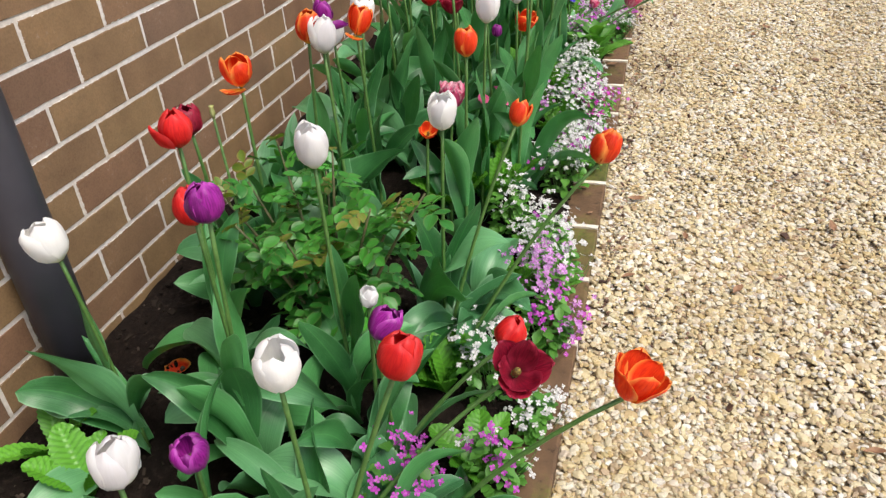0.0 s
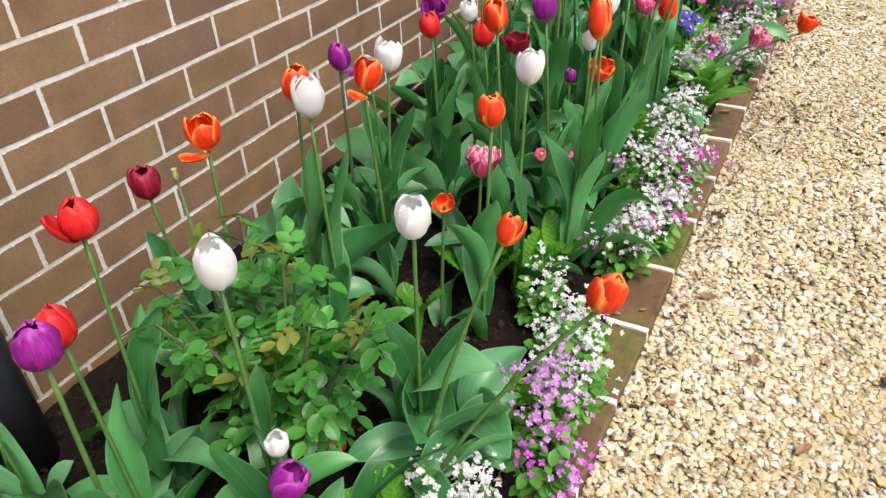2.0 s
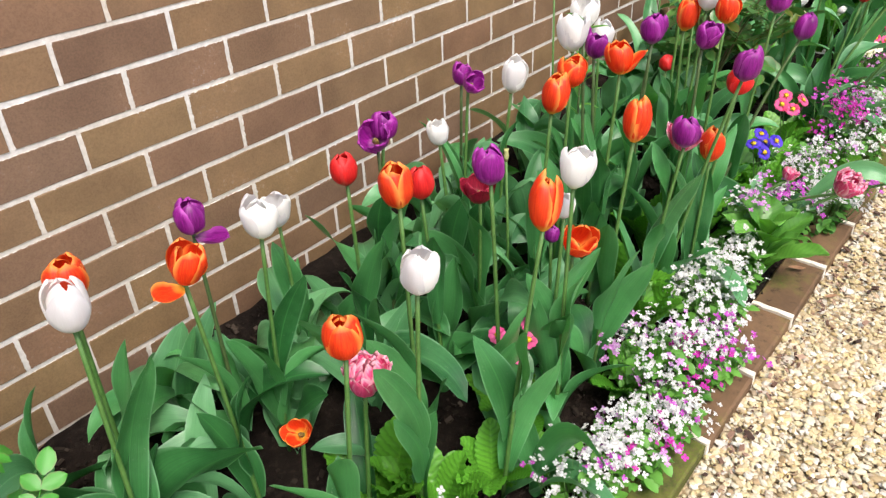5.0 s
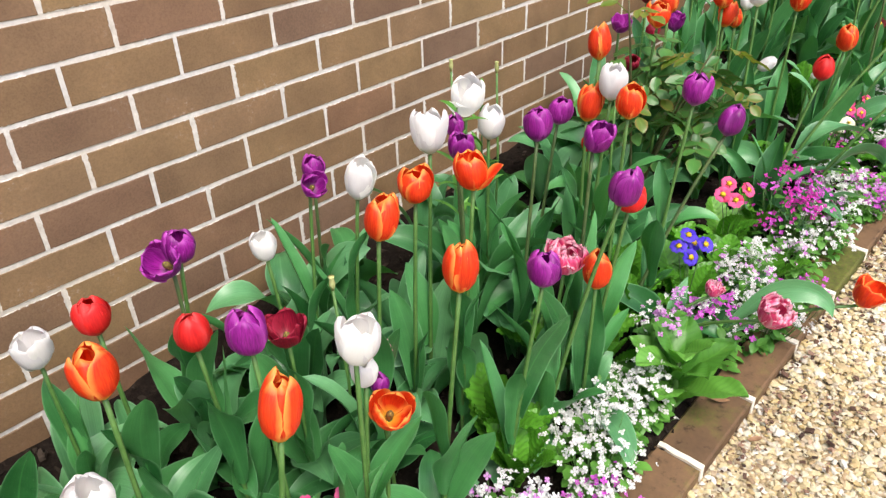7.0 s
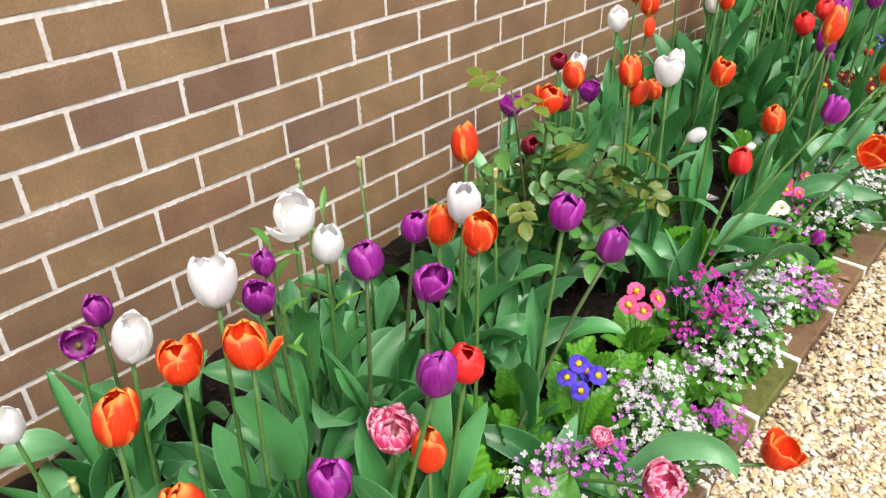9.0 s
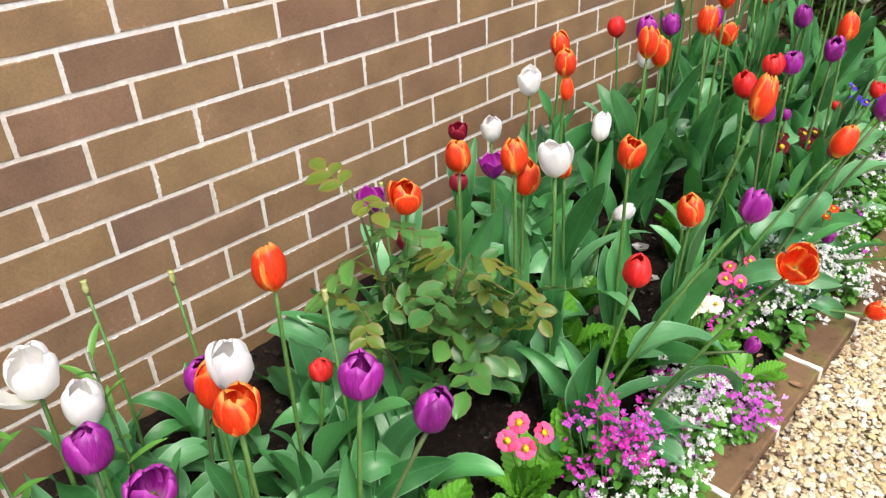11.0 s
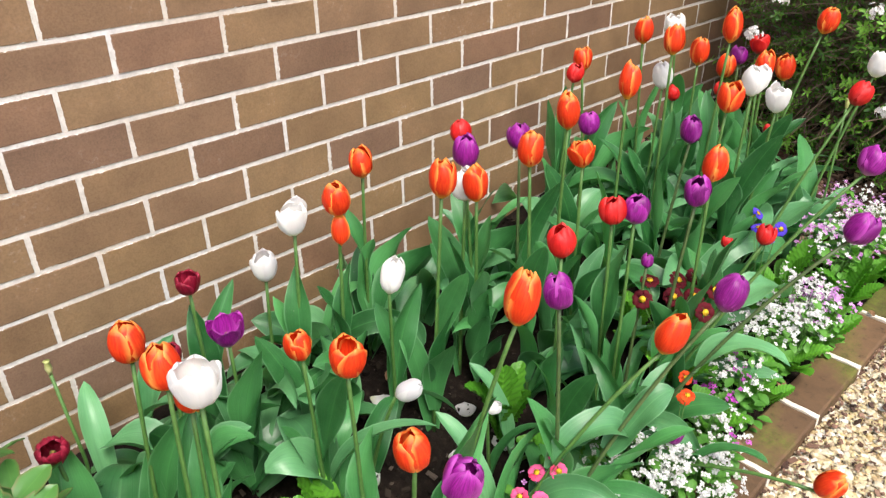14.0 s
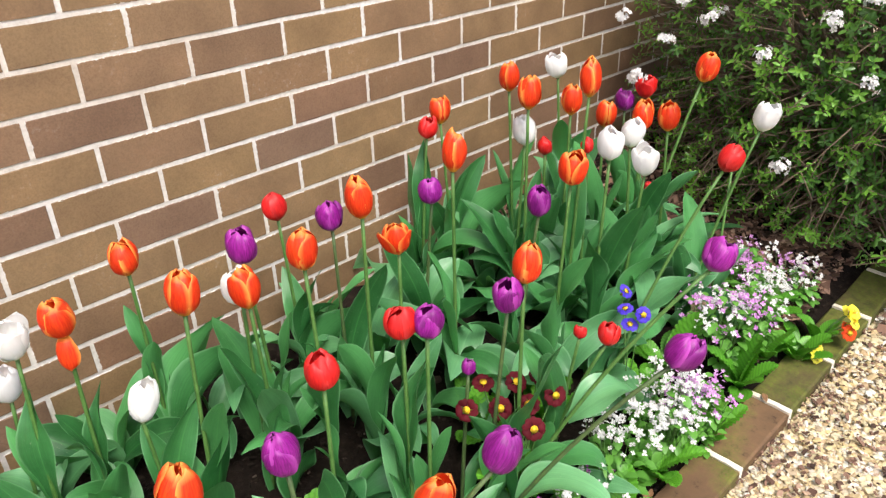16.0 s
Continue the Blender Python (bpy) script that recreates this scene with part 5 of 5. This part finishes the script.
def stock(x, y, h, spread, seed=0, **counts):
    """A cushion of stock h metres above the soil with so many flowers of each colour."""
    r = random.Random(seed * 101 + int(x * 1000))
    names = [k for k in counts]
    words = " and ".join(names[:2])
    root = thing("stock_plant", x, y, soil(x, y) - 0.004, f"low cushion of small {words} stock flowers", "flower", "stocks along the edging")
    v, f, u = ovate_leaves(r, 120, spread, 0.01, h * 0.88, 0.028, edge_y(x) + 0.075 - y)
    part("foliage", mesh_of("foliage", v, f, M_STOCK_LEAF, u), root)["kind"] = "stuff"
    sv, sf = [], []
    for k in names:
        v, f, at = blossoms(r, int(counts[k] * 2.4), spread * 1.2, h + 0.02, 0.0108)
        ob = part("blossom", mesh_of("blossom", v, f, M_BLOSSOM[k], smooth=False), root, f"small four-petalled {k} flowers")
        ob["kind"] = "stuff"
        for c in at[::4]:
            o = len(sv)
            tv, tf = tube([c * 0.35 + Vector((0, 0, -c.z * 0.33)), c * 0.8 + Vector((0, 0, -c.z * 0.2)), c], [0.0010, 0.0008, 0.0006], 3)
            sv += tv
            sf += [tuple(i + o for i in q) for q in tf]
    part("flower_stalk", mesh_of("flower_stalk", sv, sf, M_STEM), root)["kind"] = "stuff"


stock(-0.44, -0.80, 0.21, 0.075, 1, violet=46)
stock(-0.30, -0.95, 0.14, 0.06, 2, violet=18, white=8)
stock(-0.14, -1.03, 0.10, 0.055, 3, white=34)
stock(-0.08, -0.90, 0.22, 0.075, 4, white=80)
stock(0.12, -1.01, 0.16, 0.06, 5, violet=26, mauve=14)
stock(0.21, -0.95, 0.20, 0.075, 6, mauve=66)
stock(0.30, -0.99, 0.19, 0.06, 7, mauve=32, white=16)
stock(0.38, -0.965, 0.20, 0.07, 8, white=66)
stock(0.47, -0.94, 0.17, 0.06, 9, white=50, violet=4)
stock(0.54, -0.83, 0.19, 0.05, 10, white=34)
stock(0.82, -0.94, 0.18, 0.075, 11, white=84, violet=8)
stock(0.95, -0.97, 0.17, 0.075, 12, white=84, mauve=16, magenta=10)
stock(1.08, -0.99, 0.13, 0.075, 13, white=60, violet=16)
stock(1.16, -0.91, 0.23, 0.08, 14, white=70, mauve=22)
stock(1.32, -1.0, 0.15, 0.07, 15, violet=34, white=34)
stock(1.42, -0.93, 0.21, 0.08, 16, white=110)
stock(1.24, -0.96, 0.16, 0.07, 17, white=44, magenta=22)
stock(1.52, -0.90, 0.19, 0.07, 18, white=64)
stock(1.64, -0.91, 0.17, 0.055, 19, white=56)
stock(1.77, -0.89, 0.24, 0.05, 20, mauve=26, white=10)
stock(1.92, -0.93, 0.19, 0.075, 21, violet=44, white=40)
stock(2.07, -1.01, 0.15, 0.08, 22, white=84)
stock(2.14, -0.92, 0.21, 0.075, 23, white=70, mauve=22)
stock(2.20, -1.06, 0.12, 0.05, 24, violet=34)
stock(2.31, -0.97, 0.17, 0.065, 25, white=30, mauve=14)
stock(2.43, -0.90, 0.28, 0.075, 26, magenta=66, violet=30)
stock(2.50, -0.99, 0.16, 0.07, 27, white=62, mauve=10)
stock(2.62, -0.97, 0.21, 0.07, 28, white=70, mauve=26)
stock(2.72, -0.93, 0.17, 0.07, 29, white=44, magenta=22)
stock(2.83, -1.01, 0.11, 0.065, 30, violet=36, mauve=20)
stock(2.78, -1.06, 0.10, 0.04, 31, violet=26)
stock(3.04, -0.85, 0.20, 0.065, 32, magenta=26, mauve=14)
stock(3.14, -0.97, 0.18, 0.065, 33, white=56)
stock(3.30, -0.93, 0.20, 0.085, 34, white=96)
stock(3.40, -1.02, 0.14, 0.075, 35, white=84)
stock(3.53, -0.98, 0.14, 0.06, 36, white=36, violet=6)
stock(3.70, -0.95, 0.15, 0.065, 37, white=30, violet=14)
stock(3.86, -0.92, 0.20, 0.065, 38, white=40)
stock(4.02, -0.95, 0.25, 0.075, 39, white=110)
stock(4.10, -0.98, 0.21, 0.06, 40, mauve=60)
stock(4.38, -0.88, 0.26, 0.085, 41, mauve=60, white=30)
stock(4.50, -0.92, 0.24, 0.065, 42, white=60, mauve=12)
stock(4.68, -0.80, 0.17, 0.07, 43, mauve=44, white=20)
stock(4.74, -0.92, 0.14, 0.06, 44, white=40, mauve=16)


# ---- broad-leaved rosette by the edging ----
def broad_leaf(seed):
    r = random.Random(seed)
    nu, nv = 9, 33
    L, W = r.uniform(0.15, 0.20), r.uniform(0.040, 0.054)
    th0, bend = r.uniform(0.25, 0.75), r.uniform(0.5, 1.2)
    x = z = 0.0
    vs, uv = [], []
    for j in range(nv):
        t = j / (nv - 1)
        th = th0 + bend * t ** 1.3
        if j:
            x += L / (nv - 1) * math.sin(th)
            z += L / (nv - 1) * math.cos(th)
        w = W * (0.16 + 0.84 * math.sin(math.pi * min(0.98, 0.04 + 0.70 * t)) ** 1.3) * max(0.0, 1 - t ** 4.0) ** 0.6 + 0.0005
        nrm = Vector((-math.cos(th), 0, math.sin(th)))
        for i in range(nu):
            u = -1 + 2 * i / (nu - 1)
            vs.append(Vector((x, u * w, z)) + nrm * (abs(u) * w * 0.35 + 0.0030 * math.sin(t * 15 + u * 4 + seed) + 0.0009 * math.sin((t * 8 - abs(u) * 1.6) * 6.283)))
            uv.append(((u + 1) / 2, t))
    return vs, grid_faces(nu, nv), uv


BROAD = []
for s in range(5):
    v, f, u = broad_leaf(s + 3)
    BROAD.append(mesh_of("leaf", v, f, M_ROSETTE_LEAF, u))


def rosette(x, y, lift, n, scale, label):
    rng.seed(int(x * 1000) * 7919 + int(y * 1000) * 43)
    root = thing("leafy_rosette", x, y, soil(x, y) - 0.004, label, "plant")
    v, f = tube([(0, 0, 0), (0, 0, lift * 0.5), (0, 0, lift)], [0.011, 0.009, 0.006], 8)
    part("stem", mesh_of("stem", v, f, M_STEM), root)
    for k in range(n):
        t = k / n
        s = scale * (1.08 - 0.55 * t) * rng.uniform(0.92, 1.08)
        part("leaf", rng.choice(BROAD), root, "", Matrix.Translation((0, 0, lift * (0.15 + 0.85 * t))) @ pose(0, 0, 0, 0, 26 - 52 * t, k * 137.5) @ Matrix.Diagonal((s, s, s, 1)))


rosette(-0.58, -0.955, 0.09, 12, 0.62, "small rosette of fresh green lance-shaped leaves by the edging")
rosette(1.71, -0.955, 0.15, 13, 1.16, "broad rosette of fresh light-green leaves spilling over the edging")


# ---- roses ----
def rose_leaf_mesh(seed, mat):
    """A compound rose leaf: a stalk with five rounded leaflets."""
    r = random.Random(seed)
    vs, fs, uv = [], [], []
    L = 0.085
    places = [(0.42, 1), (0.45, -1), (0.74, 1), (0.76, -1), (1.0, 0)]
    for t0, side in places:
        r_droop = r.uniform(-0.05, 0.35)
        size = 0.040 * r.uniform(0.75, 1.2) * (1.15 if side == 0 else 1.0)
        d = Vector((1, side * 1.5, 0.0)).normalized() if side else Vector((1, 0, 0))
        s = Vector((-d.y, d.x, 0))
        o = len(vs)
        p = Vector((L * t0, 0, 0.012 * math.sin(t0 * 3)))
        for t, w in ((0, 0.05), (0.22, 0.27), (0.5, 0.35), (0.78, 0.26), (0.93, 0.12), (1.0, 0.01)):
            for u in (-1, -0.5, 0, 0.5, 1):
                q = p + d * (size * t) + s * (u * w * size)
                q.z += abs(u) * w * size * 0.22 - r_droop * size * t * t + 0.0012 * math.sin(9 * t + 4 * u + seed)
                vs.append(q)
                uv.append(((u + 1) / 2, t))
        fs += [tuple(i + o for i in q) for q in grid_faces(5, 6)]
    tv, tf = tube([(0, 0, 0), (L * 0.5, 0, 0.011), (L, 0, 0.002)], [0.0012, 0.001, 0.0008], 4)
    o = len(vs)
    vs += tv
    uv += [(0.5, 0.5)] * len(tv)
    fs += [tuple(i + o for i in q) for q in tf]
    return mesh_of("leaf", vs, fs, mat, uv)


ROSE_LEAVES = [rose_leaf_mesh(s, M_ROSE_LEAF) for s in range(9)]
ROSE_DARK = [rose_leaf_mesh(s + 20, M_ROSE_DARK) for s in range(9)]
ROSE_YOUNG = [rose_leaf_mesh(s + 9, M_ROSE_YOUNG) for s in range(3)]


def rose_bush(x, y, canes, per_cane, young, label, seed, leafy=1.0, low=0.32, grown=ROSE_LEAVES):
    r = random.Random(seed)
    root = thing("rose_bush", x, y, soil(x, y) - 0.004, label, "rose bush")
    for dx, dy, h in canes:
        tip = Vector((dx, dy, h))
        mid = tip * 0.5 + Vector((-dx * 0.12, -dy * 0.12, h * 0.06))
        pts = [mid * 2 * t * (1 - t) + tip * t * t for t in (0, 0.2, 0.4, 0.6, 0.8, 1.0)]
        v, f = tube(pts, [0.0058, 0.0052, 0.0045, 0.0038, 0.003, 0.002], 6)
        part("cane", mesh_of("cane", v, f, M_CANE), root)
        for k in range(per_cane):
            t = low + (1 - low) * (k + r.uniform(0, 1)) / per_cane
            p = mid * 2 * t * (1 - t) + tip * t * t
            fresh = (t > 1 - young and r.random() < 0.75) or (k == per_cane - 1 and h > 0.55)
            s = leafy * r.uniform(0.75, 1.2) * (0.85 if fresh else 1.0)
            part("leaf", r.choice(ROSE_YOUNG if fresh else grown), root, "reddish young leaf" if fresh else "",
                 Matrix.Translation(p) @ pose(0, 0, 0, r.uniform(-40, 40), r.uniform(-45, 30), k * 137.5 + r.uniform(-30, 30)) @ Matrix.Diagonal((s, s, s, 1)))


rose_bush(-0.10, -0.56, ((0.13, 0.14, 0.50), (-0.06, 0.17, 0.46), (0.06, -0.02, 0.52), (-0.02, -0.12, 0.44), (0.10, -0.14, 0.40), (0.02, -0.22, 0.46), (0.16, 0.05, 0.42), (-0.10, 0.03, 0.40), (0.10, 0.10, 0.36), (-0.05, -0.05, 0.34), (0.05, 0.18, 0.44), (-0.12, 0.12, 0.44)), 18, 0.07, "low rose bush with rounded green leaves and a few reddish shoots", 3, 0.80, 0.26)
rose_bush(2.28, -0.50, ((-0.10, 0.02, 0.66), (-0.02, -0.19, 0.56), (-0.05, -0.01, 0.44), (-0.15, -0.04, 0.44), (0.12, -0.21, 0.44), (0.02, -0.13, 0.48), (0.07, -0.20, 0.34), (0.10, -0.10, 0.40)), 8, 0.10, "open rose bush with oval green leaves tinged bronze at the tips", 5, 1.18, 0.52, ROSE_DARK)


def seed_head(x, y, z):
    """A tulip stalk that has lost its petals."""
    bz = soil(x, y) - 0.01
    root = thing("spent_tulip", x, y, bz, "spent tulip stalk with a pale green seed head", "tulip", "spent tulips in the bed")
    v, f = tube([(0, 0, 0), (0.01, 0, (z - bz) * 0.5), (0, 0, z - bz - 0.02)], [0.004, 0.0036, 0.003], 6)
    part("stem", mesh_of("stem", v, f, M_STEM), root)
    v, f = tube([(0, 0, z - bz - 0.022), (0, 0, z - bz - 0.008), (0, 0, z - bz + 0.004), (0, 0, z - bz + 0.008)], [0.003, 0.0065, 0.0045, 0.0065], 6)
    part("seed_head", mesh_of("seed_head", v, f, M_SEED), root)
    add_leaves(root, 2, rng.uniform(0, 360), 0.9)


for x, y, z in ((0.027, -0.282, 0.635), (1.770, -0.244, 0.795), (1.907, -0.277, 0.761), (1.109, -0.551, 0.637), (2.047, -0.545, 0.762), (2.440, -0.257, 0.734), (4.47, -0.80, 0.86)):
    seed_head(x, y, z)


def lily_shoot(x, y, z, n, seed):
    """A slim upright shoot with narrow pointed leaves all the way up, closest at its tip."""
    r = random.Random(seed)
    bz = soil(x, y) - 0.008
    h = z - bz
    root = thing("lily_shoot", x, y, bz, "slim lily shoot with narrow pointed green leaves", "plant")
    v, f = tube([(0, 0, 0), (0.006, 0.004, h * 0.5), (0, 0, h)], [0.0038, 0.0032, 0.002], 6)
    part("stem", mesh_of("stem", v, f, M_STEM_DARK), root)
    blades = []
    for k in range(3):
        vs, uv = [], []
        bend, L = r.uniform(0.3, 0.9), r.uniform(0.055, 0.075)
        for j in range(8):
            t = j / 7
            w = 0.0065 * math.sin(math.pi * (0.12 + 0.88 * t)) ** 0.8 + 0.0002
            for u in (-1, 0, 1):
                vs.append((L * t, u * w, 0.4 * L * t - bend * L * t * t * 0.6 + abs(u) * w * 0.5))
                uv.append(((u + 1) / 2, t))
        blades.append(mesh_of("leaf", vs, grid_faces(3, 8), M_ROSETTE_LEAF, uv))
    for k in range(n):
        t = 0.55 + 0.45 * (k + 0.5) / n
        part("leaf", blades[k % 3], root, "", Matrix.Translation((0, 0, h * t)) @ pose(0, 0, 0, 0, r.uniform(-35, -5), k * 137.5 + r.uniform(-20, 20)))


lily_shoot(1.520, -0.485, 0.815, 12, 3)
lily_shoot(1.70, -0.40, 0.77, 9, 8)


# ---- flowering shrub that closes the bed ----
def shrub(x, y, z, rx, ry, rz, n, seed, label):
    """Evergreen shrub: forked stems, thousands of leaves in whorls and clusters of white flowers."""
    r = random.Random(seed)
    root = thing("flowering_shrub", x, y, z, label, "shrub")
    tips = []
    for k in range(26):
        a = r.uniform(0, 6.283)
        u = math.sqrt(r.uniform(0.05, 1))
        tip = Vector((rx * u * math.cos(a), ry * u * math.sin(a), rz * r.uniform(0.55, 1.1)))
        mid = Vector((tip.x * 0.35, tip.y * 0.35, tip.z * 0.55)) + Vector((r.uniform(-0.08, 0.08), r.uniform(-0.08, 0.08), 0))
        pts = [mid * 2 * t * (1 - t) + tip * t * t for t in (0, 0.25, 0.5, 0.75, 1.0)]
        v, f = tube(pts, [0.013, 0.010, 0.008, 0.005, 0.003], 6)
        part("branch", mesh_of("branch", v, f, M_TWIG), root)
    heads = []
    for _ in range(n):
        while True:
            d = Vector((r.gauss(0, 1), r.gauss(0, 1), r.gauss(0, 1))).normalized()
            if d.z > -0.80:
                break
        q = r.uniform(0.62, 1.03) if r.random() < 0.85 else r.uniform(0.3, 0.6)
        lump = 1 + 0.16 * noise.noise((d.x * 2.3 + seed, d.y * 2.3, d.z * 2.3)) + 0.10 * noise.noise((d.x * 6, d.y * 6 + seed, d.z * 6))
        box = (d.x ** 4 + d.y ** 4 + d.z ** 4) ** 0.25
        c = Vector((d.x / box * rx, d.y / box * ry, d.z / box * rz * 0.50 + rz * 0.52)) * q * lump
        c.x += 0.22 * max(0.0, (y + c.y + 0.62) / 0.6)
        if y + c.y < -0.04:
            heads.append((c, d, q))
    for young in (False, True):
        vs, fs, uv = [], [], []
        tw_v, tw_f = [], []
        for c, d, q in heads:
            if (q * r.uniform(0.9, 1.1) > 0.89) != young:
                continue
            ax = (d + Vector((r.gauss(0, 0.4), r.gauss(0, 0.4), 0.5 + r.gauss(0, 0.3)))).normalized()
            s = ax.orthogonal().normalized()
            t2 = ax.cross(s)
            w0 = r.uniform(0, 6)
            k = r.choice((6, 7, 8, 9))
            tv, tf = tube([c - ax * 0.12 - d * 0.05, c], [0.0026, 0.0014], 4)
            o = len(tw_v)
            tw_v += tv
            tw_f += [tuple(i + o for i in g) for g in tf]
            for j in range(k):
                w = w0 + j * 2.4
                out = (s * math.cos(w) + t2 * math.sin(w) + ax * r.uniform(0.1, 0.9)).normalized()
                L = r.uniform(0.014, 0.028) * (0.9 if young else 1.0)
                side = out.cross(ax).normalized()
                up = side.cross(out)
                p = c - ax * (0.006 * j)
                o = len(vs)
                for tt, wd in ((0, 0.06), (0.4, 0.19), (0.75, 0.20), (1.0, 0.04)):
                    for u in (-1, 0, 1):
                        vs.append(p + out * (L * tt) + side * (u * wd * L) + up * (abs(u) * wd * L * 0.4 - 0.15 * L * tt * tt))
                        uv.append(((u + 1) / 2, tt))
                fs += [tuple(i + o for i in g) for g in grid_faces(3, 4)]
        part("foliage", mesh_of("foliage", vs, fs, M_SHRUB_YOUNG if young else M_SHRUB_LEAF, uv), root, "fresh light-green shoot tips" if young else "dark green leaves")["kind"] = "stuff"
        part("twig", mesh_of("twig", tw_v, tw_f, M_TWIG), root)["kind"] = "stuff"
    return root, heads


def white_truss(root, p, n, seed):
    """A dense cluster of small white five-petalled flowers."""
    r = random.Random(seed)
    vs, fs = [], []
    for _ in range(n):
        d = Vector((r.gauss(-0.5, 0.7), r.gauss(-0.2, 0.7), r.gauss(0.5, 0.5))).normalized()
        c = d * 0.023 * r.uniform(0.5, 1.3)
        s = d.orthogonal().normalized()
        t = d.cross(s)
        for k in range(5):
            w = k * 1.2566 + r.uniform(0, 0.2)
            e, g = s * math.cos(w) + t * math.sin(w), t * math.cos(w) - s * math.sin(w)
            o = len(vs)
            vs += [c, c + e * 0.006 + g * 0.0034 + d * 0.0016, c + e * 0.010 + d * 0.001, c + e * 0.006 - g * 0.0034 + d * 0.0016]
            fs.append((o, o + 1, o + 2, o + 3))
    part("blossom_head", mesh_of("blossom_head", vs, fs, M_BLOSSOM["white"], smooth=False), root, "rounded head of small white flowers", Matrix.Translation(p))["kind"] = "stuff"


bush, _ = shrub(5.44, -0.88, soil(5.4, -0.85) - 0.02, 0.70, 0.95, 1.50, 9000, 4, "dark evergreen shrub with clusters of small white flowers")
for k, (x, y, z) in enumerate(((4.67, -0.49, 1.08), (4.60, -0.46, 0.98), (4.97, -0.49, 1.10), (4.676, -0.91, 1.18), (4.657, -0.77, 1.08), (4.66, -0.87, 0.81), (4.78, -0.47, 1.16), (4.86, -0.93, 1.20),
                               (4.74, -1.08, 1.13), (4.80, -1.10, 0.92), (4.78, -1.15, 0.85), (4.82, -0.62, 1.2), (4.9, -0.8, 1.32), (4.86, -0.3, 1.25), (4.9, -1.2, 1.2), (4.70, -0.42, 1.20), (4.73, -0.58, 1.13), (4.66, -0.36, 1.12), (4.80, -0.98, 1.27), (4.78, -0.70, 1.24), (4.74, -1.00, 1.03))):
    b0 = bush.matrix_world.translation
    white_truss(bush, Vector((x - 0.06, y, z)) - Vector(b0), 12 + (k * 7) % 9, k)
shrub(6.7, -1.4, edge_top(6.7) - 0.05, 0.75, 0.9, 1.7, 2200, 8, "dark evergreen shrub standing behind the flowering one")


# ---- fallen leaves and petals on gravel and soil ----
def dead_leaf(x, y, z, L, seed):
    r = random.Random(seed)
    vs, uv = [], []
    curl, bend = r.uniform(0.2, 0.9), r.uniform(-0.5, 0.9)
    for j in range(7):
        t = j / 6
        w = L * 0.19 * math.sin(math.pi * (0.05 + 0.93 * t)) + 0.0006
        for u in (-1, 0, 1):
            vs.append((L * (t - 0.5), u * w, abs(u) * w * curl + bend * L * 0.2 * (t - 0.5) ** 2 * 4))
            uv.append(((u + 1) / 2, t))
    ob = new("dead_leaf", mesh_of("dead_leaf", vs, grid_faces(3, 7), M_DEAD, uv))
    ob.matrix_world = pose(x, y, z, r.uniform(-12, 12), r.uniform(-10, 10), r.uniform(0, 360))
    return tagged(ob, "curled brown dead leaf lying on the ground", "leaf", "fallen leaves")


def fallen_petal(x, y, seed, kind="w", colour="white"):
    """A tulip petal lying on the soil."""
    r = random.Random(seed)
    ob = new("fallen_petal", petal_mesh(kind, 0.4, 0, seed % 5))
    ob.matrix_world = pose(x, y, soil(x, y) + 0.034, 0, 0, r.uniform(0, 360)) @ pose(0, 0, 0, 0, 82 + r.uniform(-8, 8), 0) @ Matrix.Translation((0, 0, -0.03))
    return tagged(ob, f"fallen {colour} tulip petal lying on the soil", "petal", "fallen petals")


for k, (x, y) in enumerate(((3.079, -0.364), (3.21, -0.521), (3.106, -0.607), (3.207, -0.65), (2.919, -0.516), (2.871, -0.50))):
    fallen_petal(x, y, k)
for k, (x, y) in enumerate(((0.144, -0.403), (-0.037, -0.604), (0.198, -0.441), (-0.231, -0.217))):
    fallen_petal(x, y, 10 + k, "o", "orange-red")
lr = random.Random(21)
for k in range(34):
    x, y = lr.uniform(-0.2, 4.9), lr.uniform(-1.75, -1.13)
    dead_leaf(x, y, ground_height(x) + 0.018, lr.uniform(0.022, 0.055), k)
for k in range(26):
    x, y = lr.uniform(-0.4, 4.6), lr.uniform(-1.0, -0.2)
    dead_leaf(x, y, soil(x, y) + 0.012, lr.uniform(0.02, 0.05), 100 + k)
for k in range(22):
    x = lr.uniform(0.2, 4.7)
    dead_leaf(x, edge_y(x) + lr.uniform(0.02, 0.14), edge_top(x) + 0.008, lr.uniform(0.02, 0.045), 200 + k)


# ---- many small pieces of the setting ----
edging_run()
for n, (x, z) in enumerate(near_bricks):
    part("brick", brick_meshes[(n * 7) % 5], wall, "", Matrix.Translation((x, 0.0, z)))
